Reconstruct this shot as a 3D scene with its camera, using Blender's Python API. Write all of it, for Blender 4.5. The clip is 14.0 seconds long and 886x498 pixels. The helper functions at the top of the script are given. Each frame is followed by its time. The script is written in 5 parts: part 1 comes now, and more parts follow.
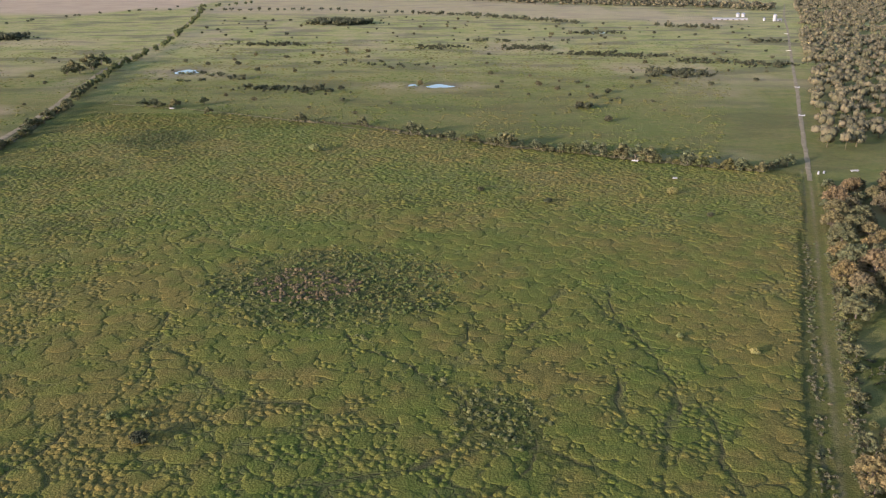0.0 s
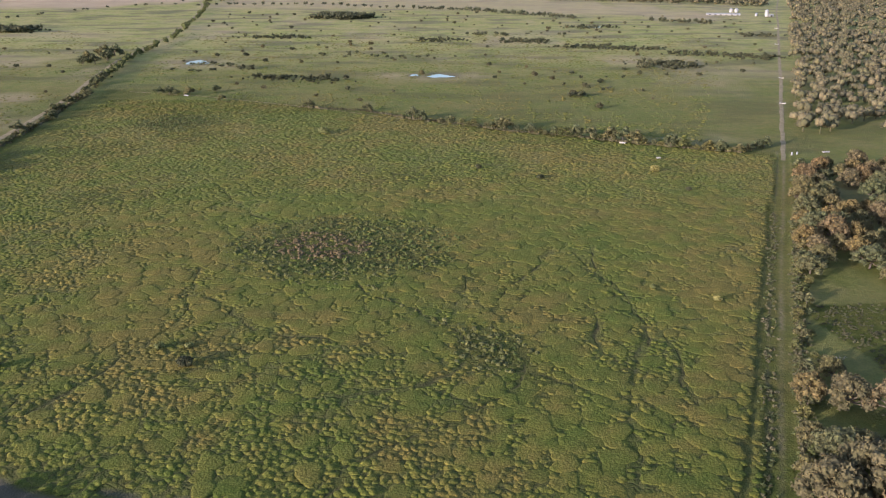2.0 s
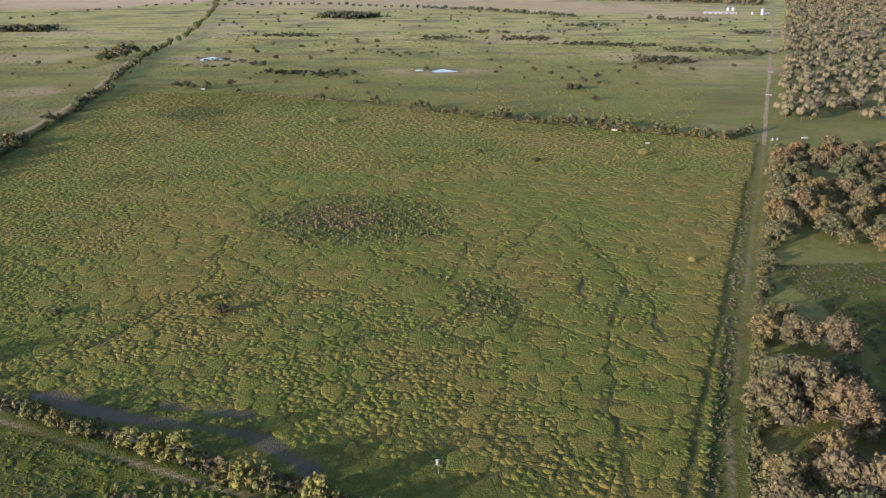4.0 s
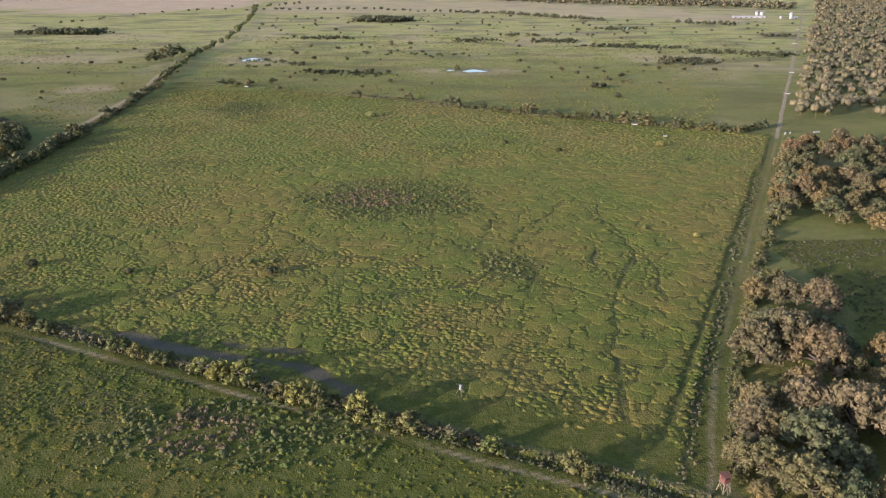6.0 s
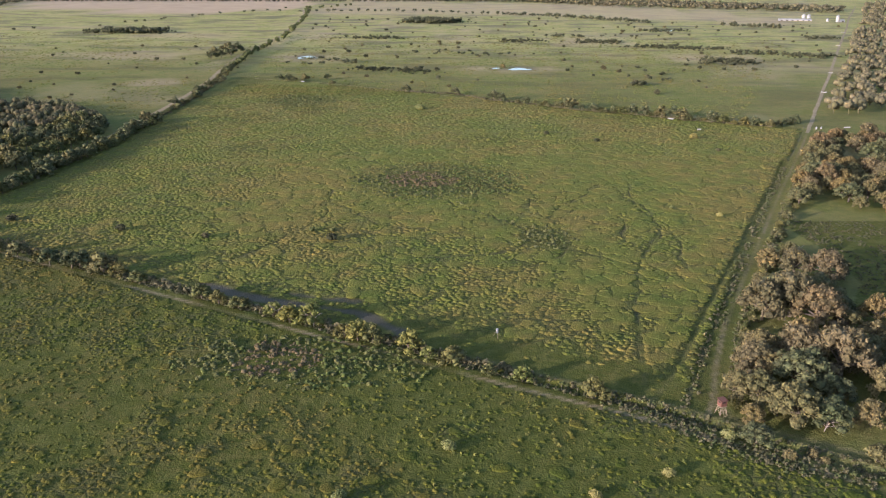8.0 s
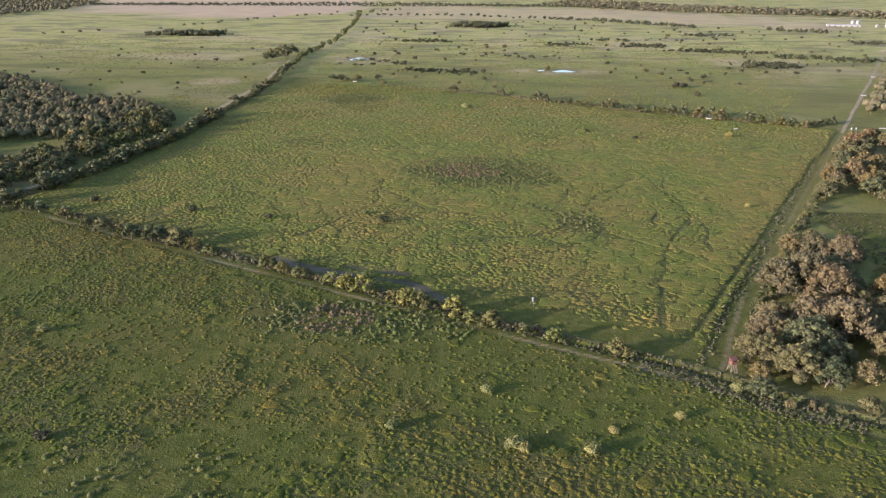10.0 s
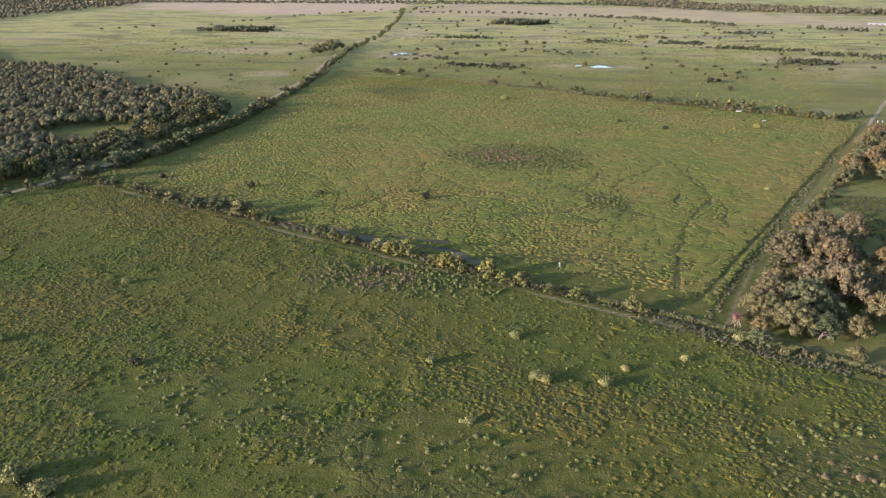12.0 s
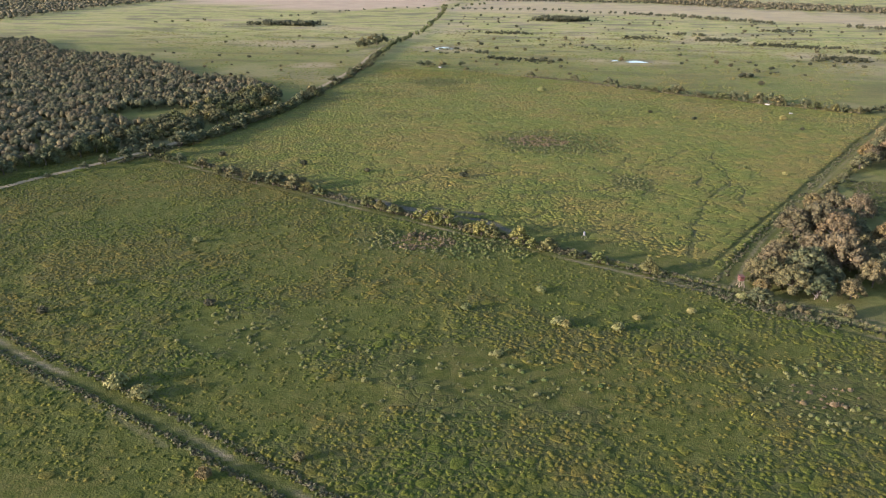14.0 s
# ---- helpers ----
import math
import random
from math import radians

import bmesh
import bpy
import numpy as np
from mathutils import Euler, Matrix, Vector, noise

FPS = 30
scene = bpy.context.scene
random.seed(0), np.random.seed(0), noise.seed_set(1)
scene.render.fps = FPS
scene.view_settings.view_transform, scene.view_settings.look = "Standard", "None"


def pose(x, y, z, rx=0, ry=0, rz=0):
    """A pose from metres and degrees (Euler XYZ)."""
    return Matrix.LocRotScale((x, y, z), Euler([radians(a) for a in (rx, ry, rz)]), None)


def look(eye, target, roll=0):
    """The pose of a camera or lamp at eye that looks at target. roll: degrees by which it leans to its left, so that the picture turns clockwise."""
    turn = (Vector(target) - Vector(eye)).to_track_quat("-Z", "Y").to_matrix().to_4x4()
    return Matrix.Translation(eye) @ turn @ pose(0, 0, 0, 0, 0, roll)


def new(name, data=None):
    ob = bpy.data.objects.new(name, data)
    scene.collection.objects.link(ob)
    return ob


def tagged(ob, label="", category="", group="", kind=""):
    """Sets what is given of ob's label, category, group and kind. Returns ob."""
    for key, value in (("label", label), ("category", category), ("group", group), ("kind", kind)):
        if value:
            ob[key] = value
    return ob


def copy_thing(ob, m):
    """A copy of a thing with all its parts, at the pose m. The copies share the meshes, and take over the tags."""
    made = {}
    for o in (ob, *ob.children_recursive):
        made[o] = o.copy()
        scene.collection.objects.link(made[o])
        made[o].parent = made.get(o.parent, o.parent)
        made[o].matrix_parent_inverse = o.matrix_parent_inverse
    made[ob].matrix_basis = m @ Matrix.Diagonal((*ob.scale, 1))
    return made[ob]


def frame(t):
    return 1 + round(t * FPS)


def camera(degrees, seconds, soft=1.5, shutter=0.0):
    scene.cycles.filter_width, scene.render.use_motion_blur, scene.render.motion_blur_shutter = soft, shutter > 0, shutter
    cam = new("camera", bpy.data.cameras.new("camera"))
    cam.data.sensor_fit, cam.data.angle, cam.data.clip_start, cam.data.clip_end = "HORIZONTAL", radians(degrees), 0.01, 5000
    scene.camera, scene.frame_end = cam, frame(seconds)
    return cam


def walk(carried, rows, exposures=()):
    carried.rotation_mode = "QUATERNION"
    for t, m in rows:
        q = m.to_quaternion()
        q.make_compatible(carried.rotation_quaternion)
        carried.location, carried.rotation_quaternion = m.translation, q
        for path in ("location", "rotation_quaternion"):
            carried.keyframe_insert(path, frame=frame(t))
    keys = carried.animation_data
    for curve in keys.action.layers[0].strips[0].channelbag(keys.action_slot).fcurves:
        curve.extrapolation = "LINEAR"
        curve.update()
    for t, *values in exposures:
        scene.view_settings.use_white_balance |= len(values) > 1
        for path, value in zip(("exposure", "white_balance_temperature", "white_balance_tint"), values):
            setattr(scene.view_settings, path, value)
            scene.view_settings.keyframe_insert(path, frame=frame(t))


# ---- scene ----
cam = camera(55.17, 14.0, soft=1.22)
PATH = [
    (0.0, look((0.00, -0.00, 94.91), (-2.36, 188.20, 27.27), -0.00)),
    (0.5, look((-0.08, -7.64, 94.87), (-2.35, 180.48, 27.02), 0.04)),
    (1.0, look((-0.14, -15.30, 94.84), (-2.40, 172.75, 26.78), 0.11)),
    (1.5, look((-0.19, -23.01, 94.81), (-2.40, 164.98, 26.60), 0.14)),
    (2.0, look((-0.23, -30.77, 94.79), (-2.37, 157.17, 26.43), 0.16)),
    (2.5, look((-0.28, -38.57, 94.77), (-2.38, 149.35, 26.35), 0.15)),
    (3.0, look((-0.29, -46.38, 94.72), (-2.41, 141.53, 26.28), 0.12)),
    (5.5, look((1.93, -83.99, 93.98), (-5.83, 104.27, 26.93), -0.19)),
    (6.0, look((2.36, -91.70, 93.81), (-7.96, 96.54, 27.03), -0.20)),
    (6.5, look((2.85, -99.42, 93.64), (-9.94, 88.76, 27.10), -0.20)),
    (7.0, look((3.43, -107.12, 93.46), (-11.90, 80.95, 27.15), -0.20)),
    (7.5, look((4.09, -114.76, 93.28), (-13.85, 73.14, 27.14), -0.20)),
    (8.0, look((4.81, -122.28, 93.12), (-15.76, 65.39, 27.11), -0.17)),
    (10.5, look((9.28, -154.29, 93.19), (-23.91, 32.04, 28.52), -0.20)),
    (11.0, look((10.63, -161.37, 93.10), (-24.78, 24.50, 28.32), -0.22)),
    (11.5, look((12.09, -168.58, 93.00), (-25.46, 16.83, 28.10), -0.22)),
    (12.0, look((13.67, -175.92, 92.90), (-26.07, 8.99, 27.85), -0.18)),
    (12.5, look((15.36, -183.37, 92.80), (-26.58, 1.00, 27.62), -0.13)),
    (13.0, look((17.13, -190.89, 92.75), (-26.93, -7.06, 27.43), -0.08)),
    (13.5, look((18.98, -198.39, 92.71), (-27.25, -15.14, 27.28), 0.00)),
    (14.0, look((20.86, -205.86, 92.69), (-27.38, -23.16, 27.15), 0.09)),
]

walk(cam, PATH, [(0.0, 1.34, 6050, 23), (3.0, 1.40, 6050, 23), (8.0, 1.55, 6050, 23), (14.0, 1.72, 6050, 23)])

# ---- light: low evening sun behind and to one side, clear sky ----
SUN_AZ, SUN_EL = 38.0, 10.5          # the way the shadows fall, degrees from +x; height over the horizon
world = bpy.data.worlds.new("sky")
scene.world = world
world.use_nodes = True
wn = world.node_tree.nodes
sky = wn.new("ShaderNodeTexSky")
sky.sky_type = "NISHITA"
sky.sun_disc = False
sky.sun_elevation = radians(SUN_EL)
sky.sun_rotation = radians(90 - (SUN_AZ + 180))
sky.altitude = 50
sky.air_density, sky.dust_density, sky.ozone_density = 1.0, 1.4, 1.3
world.node_tree.links.new(sky.outputs[0], wn["Background"].inputs[0])
wn["Background"].inputs[1].default_value = 0.15

sun = new("sun", bpy.data.lights.new("sun", "SUN"))
sun.data.energy, sun.data.angle, sun.data.color = 3.25, radians(0.6), (1.0, 0.865, 0.76)
sun.matrix_basis = look((0, 0, 0), (math.cos(radians(SUN_AZ)) * math.cos(radians(SUN_EL)),
                                    math.sin(radians(SUN_AZ)) * math.cos(radians(SUN_EL)), -math.sin(radians(SUN_EL))))
sun.location = (-300, -300, 120)


# ---- materials ----
class Nodes:
    """A thin helper round a material's node tree."""

    def __init__(self, name):
        self.mat = bpy.data.materials.new(name)
        self.mat.use_nodes = True
        self.tree = self.mat.node_tree
        self.bsdf = self.tree.nodes["Principled BSDF"]
        self.pos = self.add("ShaderNodeNewGeometry").outputs["Position"]

    def add(self, kind, **values):
        node = self.tree.nodes.new(kind)
        for key, value in values.items():
            setattr(node, key, value)
        return node

    def link(self, a, b):
        self.tree.links.new(a, b)

    def noise(self, scale, detail=3.0, rough=0.55, where=None):
        n = self.add("ShaderNodeTexNoise")
        n.inputs["Scale"].default_value, n.inputs["Detail"].default_value = scale, detail
        n.inputs["Roughness"].default_value = rough
        self.link(where or self.pos, n.inputs["Vector"])
        return n.outputs["Fac"]

    def ramp(self, fac, *stops):
        r = self.add("ShaderNodeValToRGB")
        els = r.color_ramp.elements
        while len(els) < len(stops):
            els.new(0.5)
        for el, (p, c) in zip(els, stops):
            el.position, el.color = p, (*c, 1) if len(c) == 3 else c
        self.link(fac, r.inputs[0])
        return r.outputs[0]

    def mix(self, fac, a, b, kind="MIX"):
        m = self.add("ShaderNodeMix", data_type="RGBA", blend_type=kind)
        for value, slot in ((fac, 0), (a, 6), (b, 7)):
            if isinstance(value, (int, float)):
                m.inputs[slot].default_value = value
            elif isinstance(value, tuple):
                m.inputs[slot].default_value = (*value, 1)
            else:
                self.link(value, m.inputs[slot])
        return m.outputs[2]

    def maths(self, op, a, b=0.0):
        m = self.add("ShaderNodeMath", operation=op)
        for value, slot in ((a, 0), (b, 1)):
            if isinstance(value, (int, float)):
                m.inputs[slot].default_value = value
            else:
                self.link(value, m.inputs[slot])
        return m.outputs[0]

    def finish(self, colour, rough=0.85, bump=None, strength=0.5, distance=0.1, metal=0.0, spec=0.2, fuzz=0.0, tint=(0.95, 0.92, 0.85)):
        self.bsdf.inputs["Sheen Weight"].default_value = fuzz
        self.bsdf.inputs["Sheen Roughness"].default_value = 0.5
        self.bsdf.inputs["Sheen Tint"].default_value = (*tint, 1)
        if isinstance(colour, tuple):
            self.bsdf.inputs["Base Color"].default_value = (*colour, 1)
        else:
            self.link(colour, self.bsdf.inputs["Base Color"])
        if isinstance(rough, (int, float)):
            self.bsdf.inputs["Roughness"].default_value = rough
        else:
            self.link(rough, self.bsdf.inputs["Roughness"])
        self.bsdf.inputs["Metallic"].default_value = metal
        self.bsdf.inputs["Specular IOR Level"].default_value = spec
        if bump is not None:
            b = self.add("ShaderNodeBump")
            b.inputs["Strength"].default_value, b.inputs["Distance"].default_value = strength, distance
            self.link(bump, b.inputs["Height"])
            self.link(b.outputs[0], self.bsdf.inputs["Normal"])
        return self.mat


def brush_colour(n, big, mid, small):
    """Olive, green and brownish drifts of the brush."""
    c = n.ramp(n.mix(0.4, big, mid), (0.40, (0.080, 0.112, 0.021)), (0.49, (0.130, 0.126, 0.029)), (0.575, (0.178, 0.124, 0.040)))
    return n.mix(0.4, c, n.ramp(small, (0.3, (0.078, 0.084, 0.020)), (0.5, (0.126, 0.124, 0.030)), (0.70, (0.172, 0.156, 0.044))))


def brush_material(name, tone):
    n = Nodes(name)
    c = brush_colour(n, n.noise(0.016, 4), n.noise(0.11, 4), n.noise(0.7, 4))
    rnd = n.tree.nodes["Geometry"].outputs["Random Per Island"]
    c = n.mix(1.0, c, n.ramp(rnd, (0.0, (0.84, 0.90, 0.90)), (1.0, (1.14, 1.09, 1.08))), "MULTIPLY")
    c = n.mix(1.0, c, tone, "MULTIPLY")
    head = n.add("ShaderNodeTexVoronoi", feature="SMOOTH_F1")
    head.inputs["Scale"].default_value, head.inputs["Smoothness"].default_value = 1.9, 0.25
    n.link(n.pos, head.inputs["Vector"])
    # Colour darkens between the heads, painting shade into the bump's hollows.
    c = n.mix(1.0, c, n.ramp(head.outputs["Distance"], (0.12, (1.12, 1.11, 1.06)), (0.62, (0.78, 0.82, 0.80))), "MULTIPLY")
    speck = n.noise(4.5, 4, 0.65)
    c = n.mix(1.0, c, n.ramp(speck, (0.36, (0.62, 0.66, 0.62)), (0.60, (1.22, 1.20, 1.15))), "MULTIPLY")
    relief = n.maths("SUBTRACT", n.noise(3.4, 4, 0.65), n.maths("MULTIPLY", head.outputs["Distance"], 0.9))
    return n.finish(c, 0.85, relief, 1.0, 0.15, spec=0.04, fuzz=0.05, tint=(0.62, 0.62, 0.22))


def ground_material():
    n = Nodes("pasture")
    att = n.add("ShaderNodeAttribute", attribute_name="cover")
    sep = n.add("ShaderNodeSeparateColor")
    n.link(att.outputs["Color"], sep.inputs[0])
    lush, bare = sep.outputs[1], sep.outputs[2]
    kind = n.add("ShaderNodeAttribute", attribute_name="kind")
    sep2 = n.add("ShaderNodeSeparateColor")
    n.link(kind.outputs["Color"], sep2.inputs[0])
    dry, wet, far = sep2.outputs[0], sep2.outputs[1], sep2.outputs[2]
    seam = n.add("ShaderNodeAttribute", attribute_name="seams")
    sep3 = n.add("ShaderNodeSeparateColor")
    n.link(seam.outputs["Color"], sep3.inputs[0])
    seam1, seam2, haze_lift = sep3.outputs[0], sep3.outputs[1], sep3.outputs[2]
    mat_cover = seam.outputs["Alpha"]
    big, mid, small, fine = n.noise(0.016, 4), n.noise(0.11, 4), n.noise(0.7, 4), n.noise(3.2, 3, 0.6)
    warp = n.add("ShaderNodeVectorMath", operation="ADD")
    shift = n.add("ShaderNodeTexNoise")
    shift.inputs["Scale"].default_value = 0.6
    n.link(n.pos, shift.inputs["Vector"])
    n.link(n.pos, warp.inputs[0])
    n.link(shift.outputs["Color"], warp.inputs[1])
    clump = n.add("ShaderNodeTexVoronoi", feature="F1")
    clump.inputs["Scale"].default_value = 0.85
    n.link(warp.outputs[0], clump.inputs["Vector"])
    tuft = n.add("ShaderNodeTexVoronoi", feature="F1")
    tuft.inputs["Scale"].default_value = 2.3
    n.link(warp.outputs[0], tuft.inputs["Vector"])
    mats = brush_colour(n, big, mid, small)
    # Gaps between tufts and clumps darkened in the colour, like shade.
    mats = n.mix(n.maths("MULTIPLY", tuft.outputs["Distance"], 0.75), mats, (0.060, 0.072, 0.022))
    mats = n.mix(n.ramp(clump.outputs["Distance"], (0.45, (0,) * 3), (0.85, (0.5,) * 3)), mats, (0.055, 0.066, 0.022))
    grass = n.ramp(n.mix(0.5, mid, small), (0.3, (0.043, 0.054, 0.010)), (0.52, (0.066, 0.073, 0.014)), (0.7, (0.092, 0.085, 0.020)))
    # Grass likewise painted darker between tufts, where shade would sit.
    grass = n.mix(n.ramp(tuft.outputs["Distance"], (0.15, (0,) * 3), (0.75, (0.75,) * 3)), n.mix(0.22, grass, (0.120, 0.112, 0.026)), (0.036, 0.050, 0.008))
    grass = n.mix(n.ramp(n.noise(0.3, 5, 0.65), (0.42, (0,) * 3), (0.60, (0.7,) * 3)), grass, mats)
    # Far pasture colours painted paler to stand in for distance haze.
    hazy_field = n.ramp(n.mix(0.35, big, mid), (0.38, (0.290, 0.325, 0.075)), (0.5, (0.420, 0.375, 0.110)), (0.60, (0.46, 0.36, 0.15)))
    hazy_field = n.mix(0.5, hazy_field, n.ramp(n.noise(0.22, 6, 0.7), (0.40, (0.150, 0.172, 0.040)), (0.5, (0.360, 0.335, 0.105)), (0.60, (0.46, 0.40, 0.155))))
    hazy_field = n.mix(0.4, hazy_field, n.ramp(n.noise(0.05, 5, 0.65), (0.40, (0.120, 0.180, 0.056)), (0.52, (0.300, 0.296, 0.145)), (0.62, (0.37, 0.31, 0.19))))
    streak = n.add("ShaderNodeVectorMath", operation="MULTIPLY")
    n.link(n.pos, streak.inputs[0])
    streak.inputs[1].default_value = (0.45, 1, 0)
    hazy_field = n.mix(n.ramp(n.noise(0.03, 5, 0.6, streak.outputs[0]), (0.49, (0,) * 3), (0.60, (0.85,) * 3)), hazy_field, (0.155, 0.140, 0.085))
    soil = n.ramp(small, (0.3, (0.045, 0.042, 0.018)), (0.7, (0.075, 0.072, 0.030)))
    mud = n.ramp(mid, (0.3, (0.050, 0.046, 0.032)), (0.7, (0.088, 0.078, 0.056)))
    dirt = n.ramp(n.mix(0.5, small, fine), (0.3, (0.155, 0.120, 0.074)), (0.55, (0.25, 0.195, 0.128)), (0.75, (0.35, 0.28, 0.20)))
    stubble = n.ramp(n.noise(0.03, 4), (0.35, (0.36, 0.27, 0.18)), (0.65, (0.42, 0.32, 0.21)))
    # Mats darker near the track, painted lighter northward to stand in for haze.
    mats = n.mix(1.0, mats, n.ramp(haze_lift, (0.0, (0.66, 0.71, 0.72)), (0.45, (1.06, 1.06, 1.04)), (1.0, (1.52, 1.46, 1.46))), "MULTIPLY")
    c = n.mix(far, mats, hazy_field)
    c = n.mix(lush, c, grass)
    c = n.mix(dry, c, stubble)
    drift = n.add("ShaderNodeTexNoise")
    drift.inputs["Scale"].default_value, drift.inputs["Detail"].default_value = 0.075, 1.5
    n.link(n.pos, drift.inputs["Vector"])
    bend = n.add("ShaderNodeVectorMath", operation="MULTIPLY_ADD")
    n.link(drift.outputs["Color"], bend.inputs[0])
    bend.inputs[1].default_value = (4.0, 4.0, 0.0)
    flat = n.add("ShaderNodeVectorMath", operation="MULTIPLY")
    n.link(n.pos, flat.inputs[0])
    flat.inputs[1].default_value = (1, 1, 0)
    n.link(flat.outputs[0], bend.inputs[2])
    ripple = n.add("ShaderNodeTexNoise")
    ripple.inputs["Scale"].default_value, ripple.inputs["Detail"].default_value = 0.34, 2.0
    n.link(n.pos, ripple.inputs["Vector"])
    bent = n.add("ShaderNodeVectorMath", operation="MULTIPLY_ADD")
    n.link(ripple.outputs["Color"], bent.inputs[0])
    bent.inputs[1].default_value = (2.6, 2.6, 0.0)
    n.link(bend.outputs[0], bent.inputs[2])
    lines, domes = [], []
    for size, wide in ((7.2, 0.036), (3.0, 0.075)):
        v = n.add("ShaderNodeTexVoronoi", feature="DISTANCE_TO_EDGE")
        v.inputs["Scale"].default_value = 1 / size
        n.link(bent.outputs[0], v.inputs["Vector"])
        d = n.maths("ADD", v.outputs["Distance"], n.maths("MULTIPLY", n.maths("SUBTRACT", small, 0.55), 0.20 / size))
        lines.append(n.ramp(d, (wide * 0.40, (1.0,) * 3), (wide, (0,) * 3)))
        dome = n.add("ShaderNodeMapRange", interpolation_type="SMOOTHSTEP")
        dome.inputs["From Max"].default_value = 1.1 / size
        n.link(d, dome.inputs["Value"])
        domes.append(dome.outputs[0])
    patchy = n.ramp(n.noise(0.045, 3), (0.36, (0.30,) * 3), (0.50, (1.0,) * 3))
    rough = n.ramp(n.noise(0.03, 3), (0.44, (0.25,) * 3), (0.56, (1.0,) * 3))
    rough = n.maths("MAXIMUM", rough, n.maths("SUBTRACT", 1.0, seam2))
    crack = n.maths("MULTIPLY", n.maths("MULTIPLY", n.maths("MULTIPLY", lines[0], patchy), mat_cover), 0.45)
    crack = n.maths("MAXIMUM", crack, n.maths("MULTIPLY", n.maths("MULTIPLY", n.maths("MULTIPLY", lines[1], 0.65), rough), mat_cover))
    crack = n.maths("MAXIMUM", crack, n.maths("MULTIPLY", n.ramp(seam1, (0.04, (1.0,) * 3), (0.17, (0,) * 3)), mat_cover))
    swell = n.maths("MULTIPLY", n.maths("ADD", n.maths("MULTIPLY", domes[0], patchy), n.maths("MULTIPLY", n.maths("MULTIPLY", domes[1], 0.6), rough)), mat_cover)
    c = n.mix(crack, c, soil)
    c = n.mix(wet, c, mud)
    edge = n.maths("MULTIPLY", bare, n.ramp(n.noise(0.5, 4), (0.30, (0.25,) * 3), (0.55, (1.0,) * 3)))
    c = n.mix(edge, c, dirt)
    lumps = n.mix(0.6, clump.outputs["Distance"], tuft.outputs["Distance"])
    h = n.maths("SUBTRACT", n.mix(0.5, fine, n.noise(1.3, 4)), n.maths("MULTIPLY", lumps, 0.6))
    h = n.maths("SUBTRACT", h, n.maths("MULTIPLY", crack, 0.7))
    h = n.maths("MULTIPLY", h, n.maths("SUBTRACT", 1.0, n.maths("MULTIPLY", lush, 0.15)))
    h = n.maths("ADD", h, n.maths("MULTIPLY", swell, 0.5))
    h = n.maths("ADD", h, n.maths("MULTIPLY", far, n.maths("MULTIPLY", n.noise(0.42, 4, 0.6), 2.0)))
    n.link(n.maths("MULTIPLY", 0.02, n.maths("SUBTRACT", 1.0, n.maths("MULTIPLY", far, 0.25))), n.bsdf.inputs["Sheen Weight"])
    return n.finish(c, n.maths("SUBTRACT", 0.92, n.maths("MULTIPLY", wet, 0.30)), h, 0.9, 0.34, spec=0.05, fuzz=0.02, tint=(0.68, 0.66, 0.34))


def dirt_material():
    n = Nodes("packed pale dirt")
    c = n.ramp(n.mix(0.5, n.noise(0.25, 5), n.noise(2.5, 4)), (0.32, (0.132, 0.108, 0.054)), (0.5, (0.220, 0.174, 0.094)), (0.7, (0.32, 0.258, 0.155)))
    return n.finish(c, 0.95, n.noise(3, 4), 0.5, 0.1, spec=0.1, fuzz=0.03)


def leaf_material(name, dark, light, warm, scale=0.25, amount=0.5, grain=6.0, depth=0.1):
    """Foliage: a spread from leaf to leaf, and drifts of another tint."""
    n = Nodes(name)
    rnd = n.tree.nodes["Geometry"].outputs["Random Per Island"]
    info = n.add("ShaderNodeObjectInfo").outputs["Random"]
    c = n.ramp(rnd, (0.0, dark), (0.75, light), (1.0, tuple(min(1, v * 1.25) for v in light)))
    drift = n.ramp(n.noise(scale, 3), (0.40, (0, 0, 0)), (0.62, (1, 1, 1)))
    c = n.mix(n.maths("MULTIPLY", drift, amount), c, warm)
    tint = n.ramp(info, (0.0, (0.78, 0.86, 0.82)), (0.5, (1, 1, 1)), (1.0, (1.2, 1.04, 0.92)))
    c = n.mix(1.0, c, tint, "MULTIPLY")
    return n.finish(c, 0.8, n.noise(grain, 3), 0.7, depth, spec=0.08, fuzz=0.03)


def plain_material(name, a, b, scale=3.0, rough=0.7, metal=0.0, strength=0.3):
    n = Nodes(name)
    return n.finish(n.ramp(n.noise(scale, 5), (0.3, a), (0.7, b)), rough, n.noise(scale * 6, 3), strength, 0.02, metal)


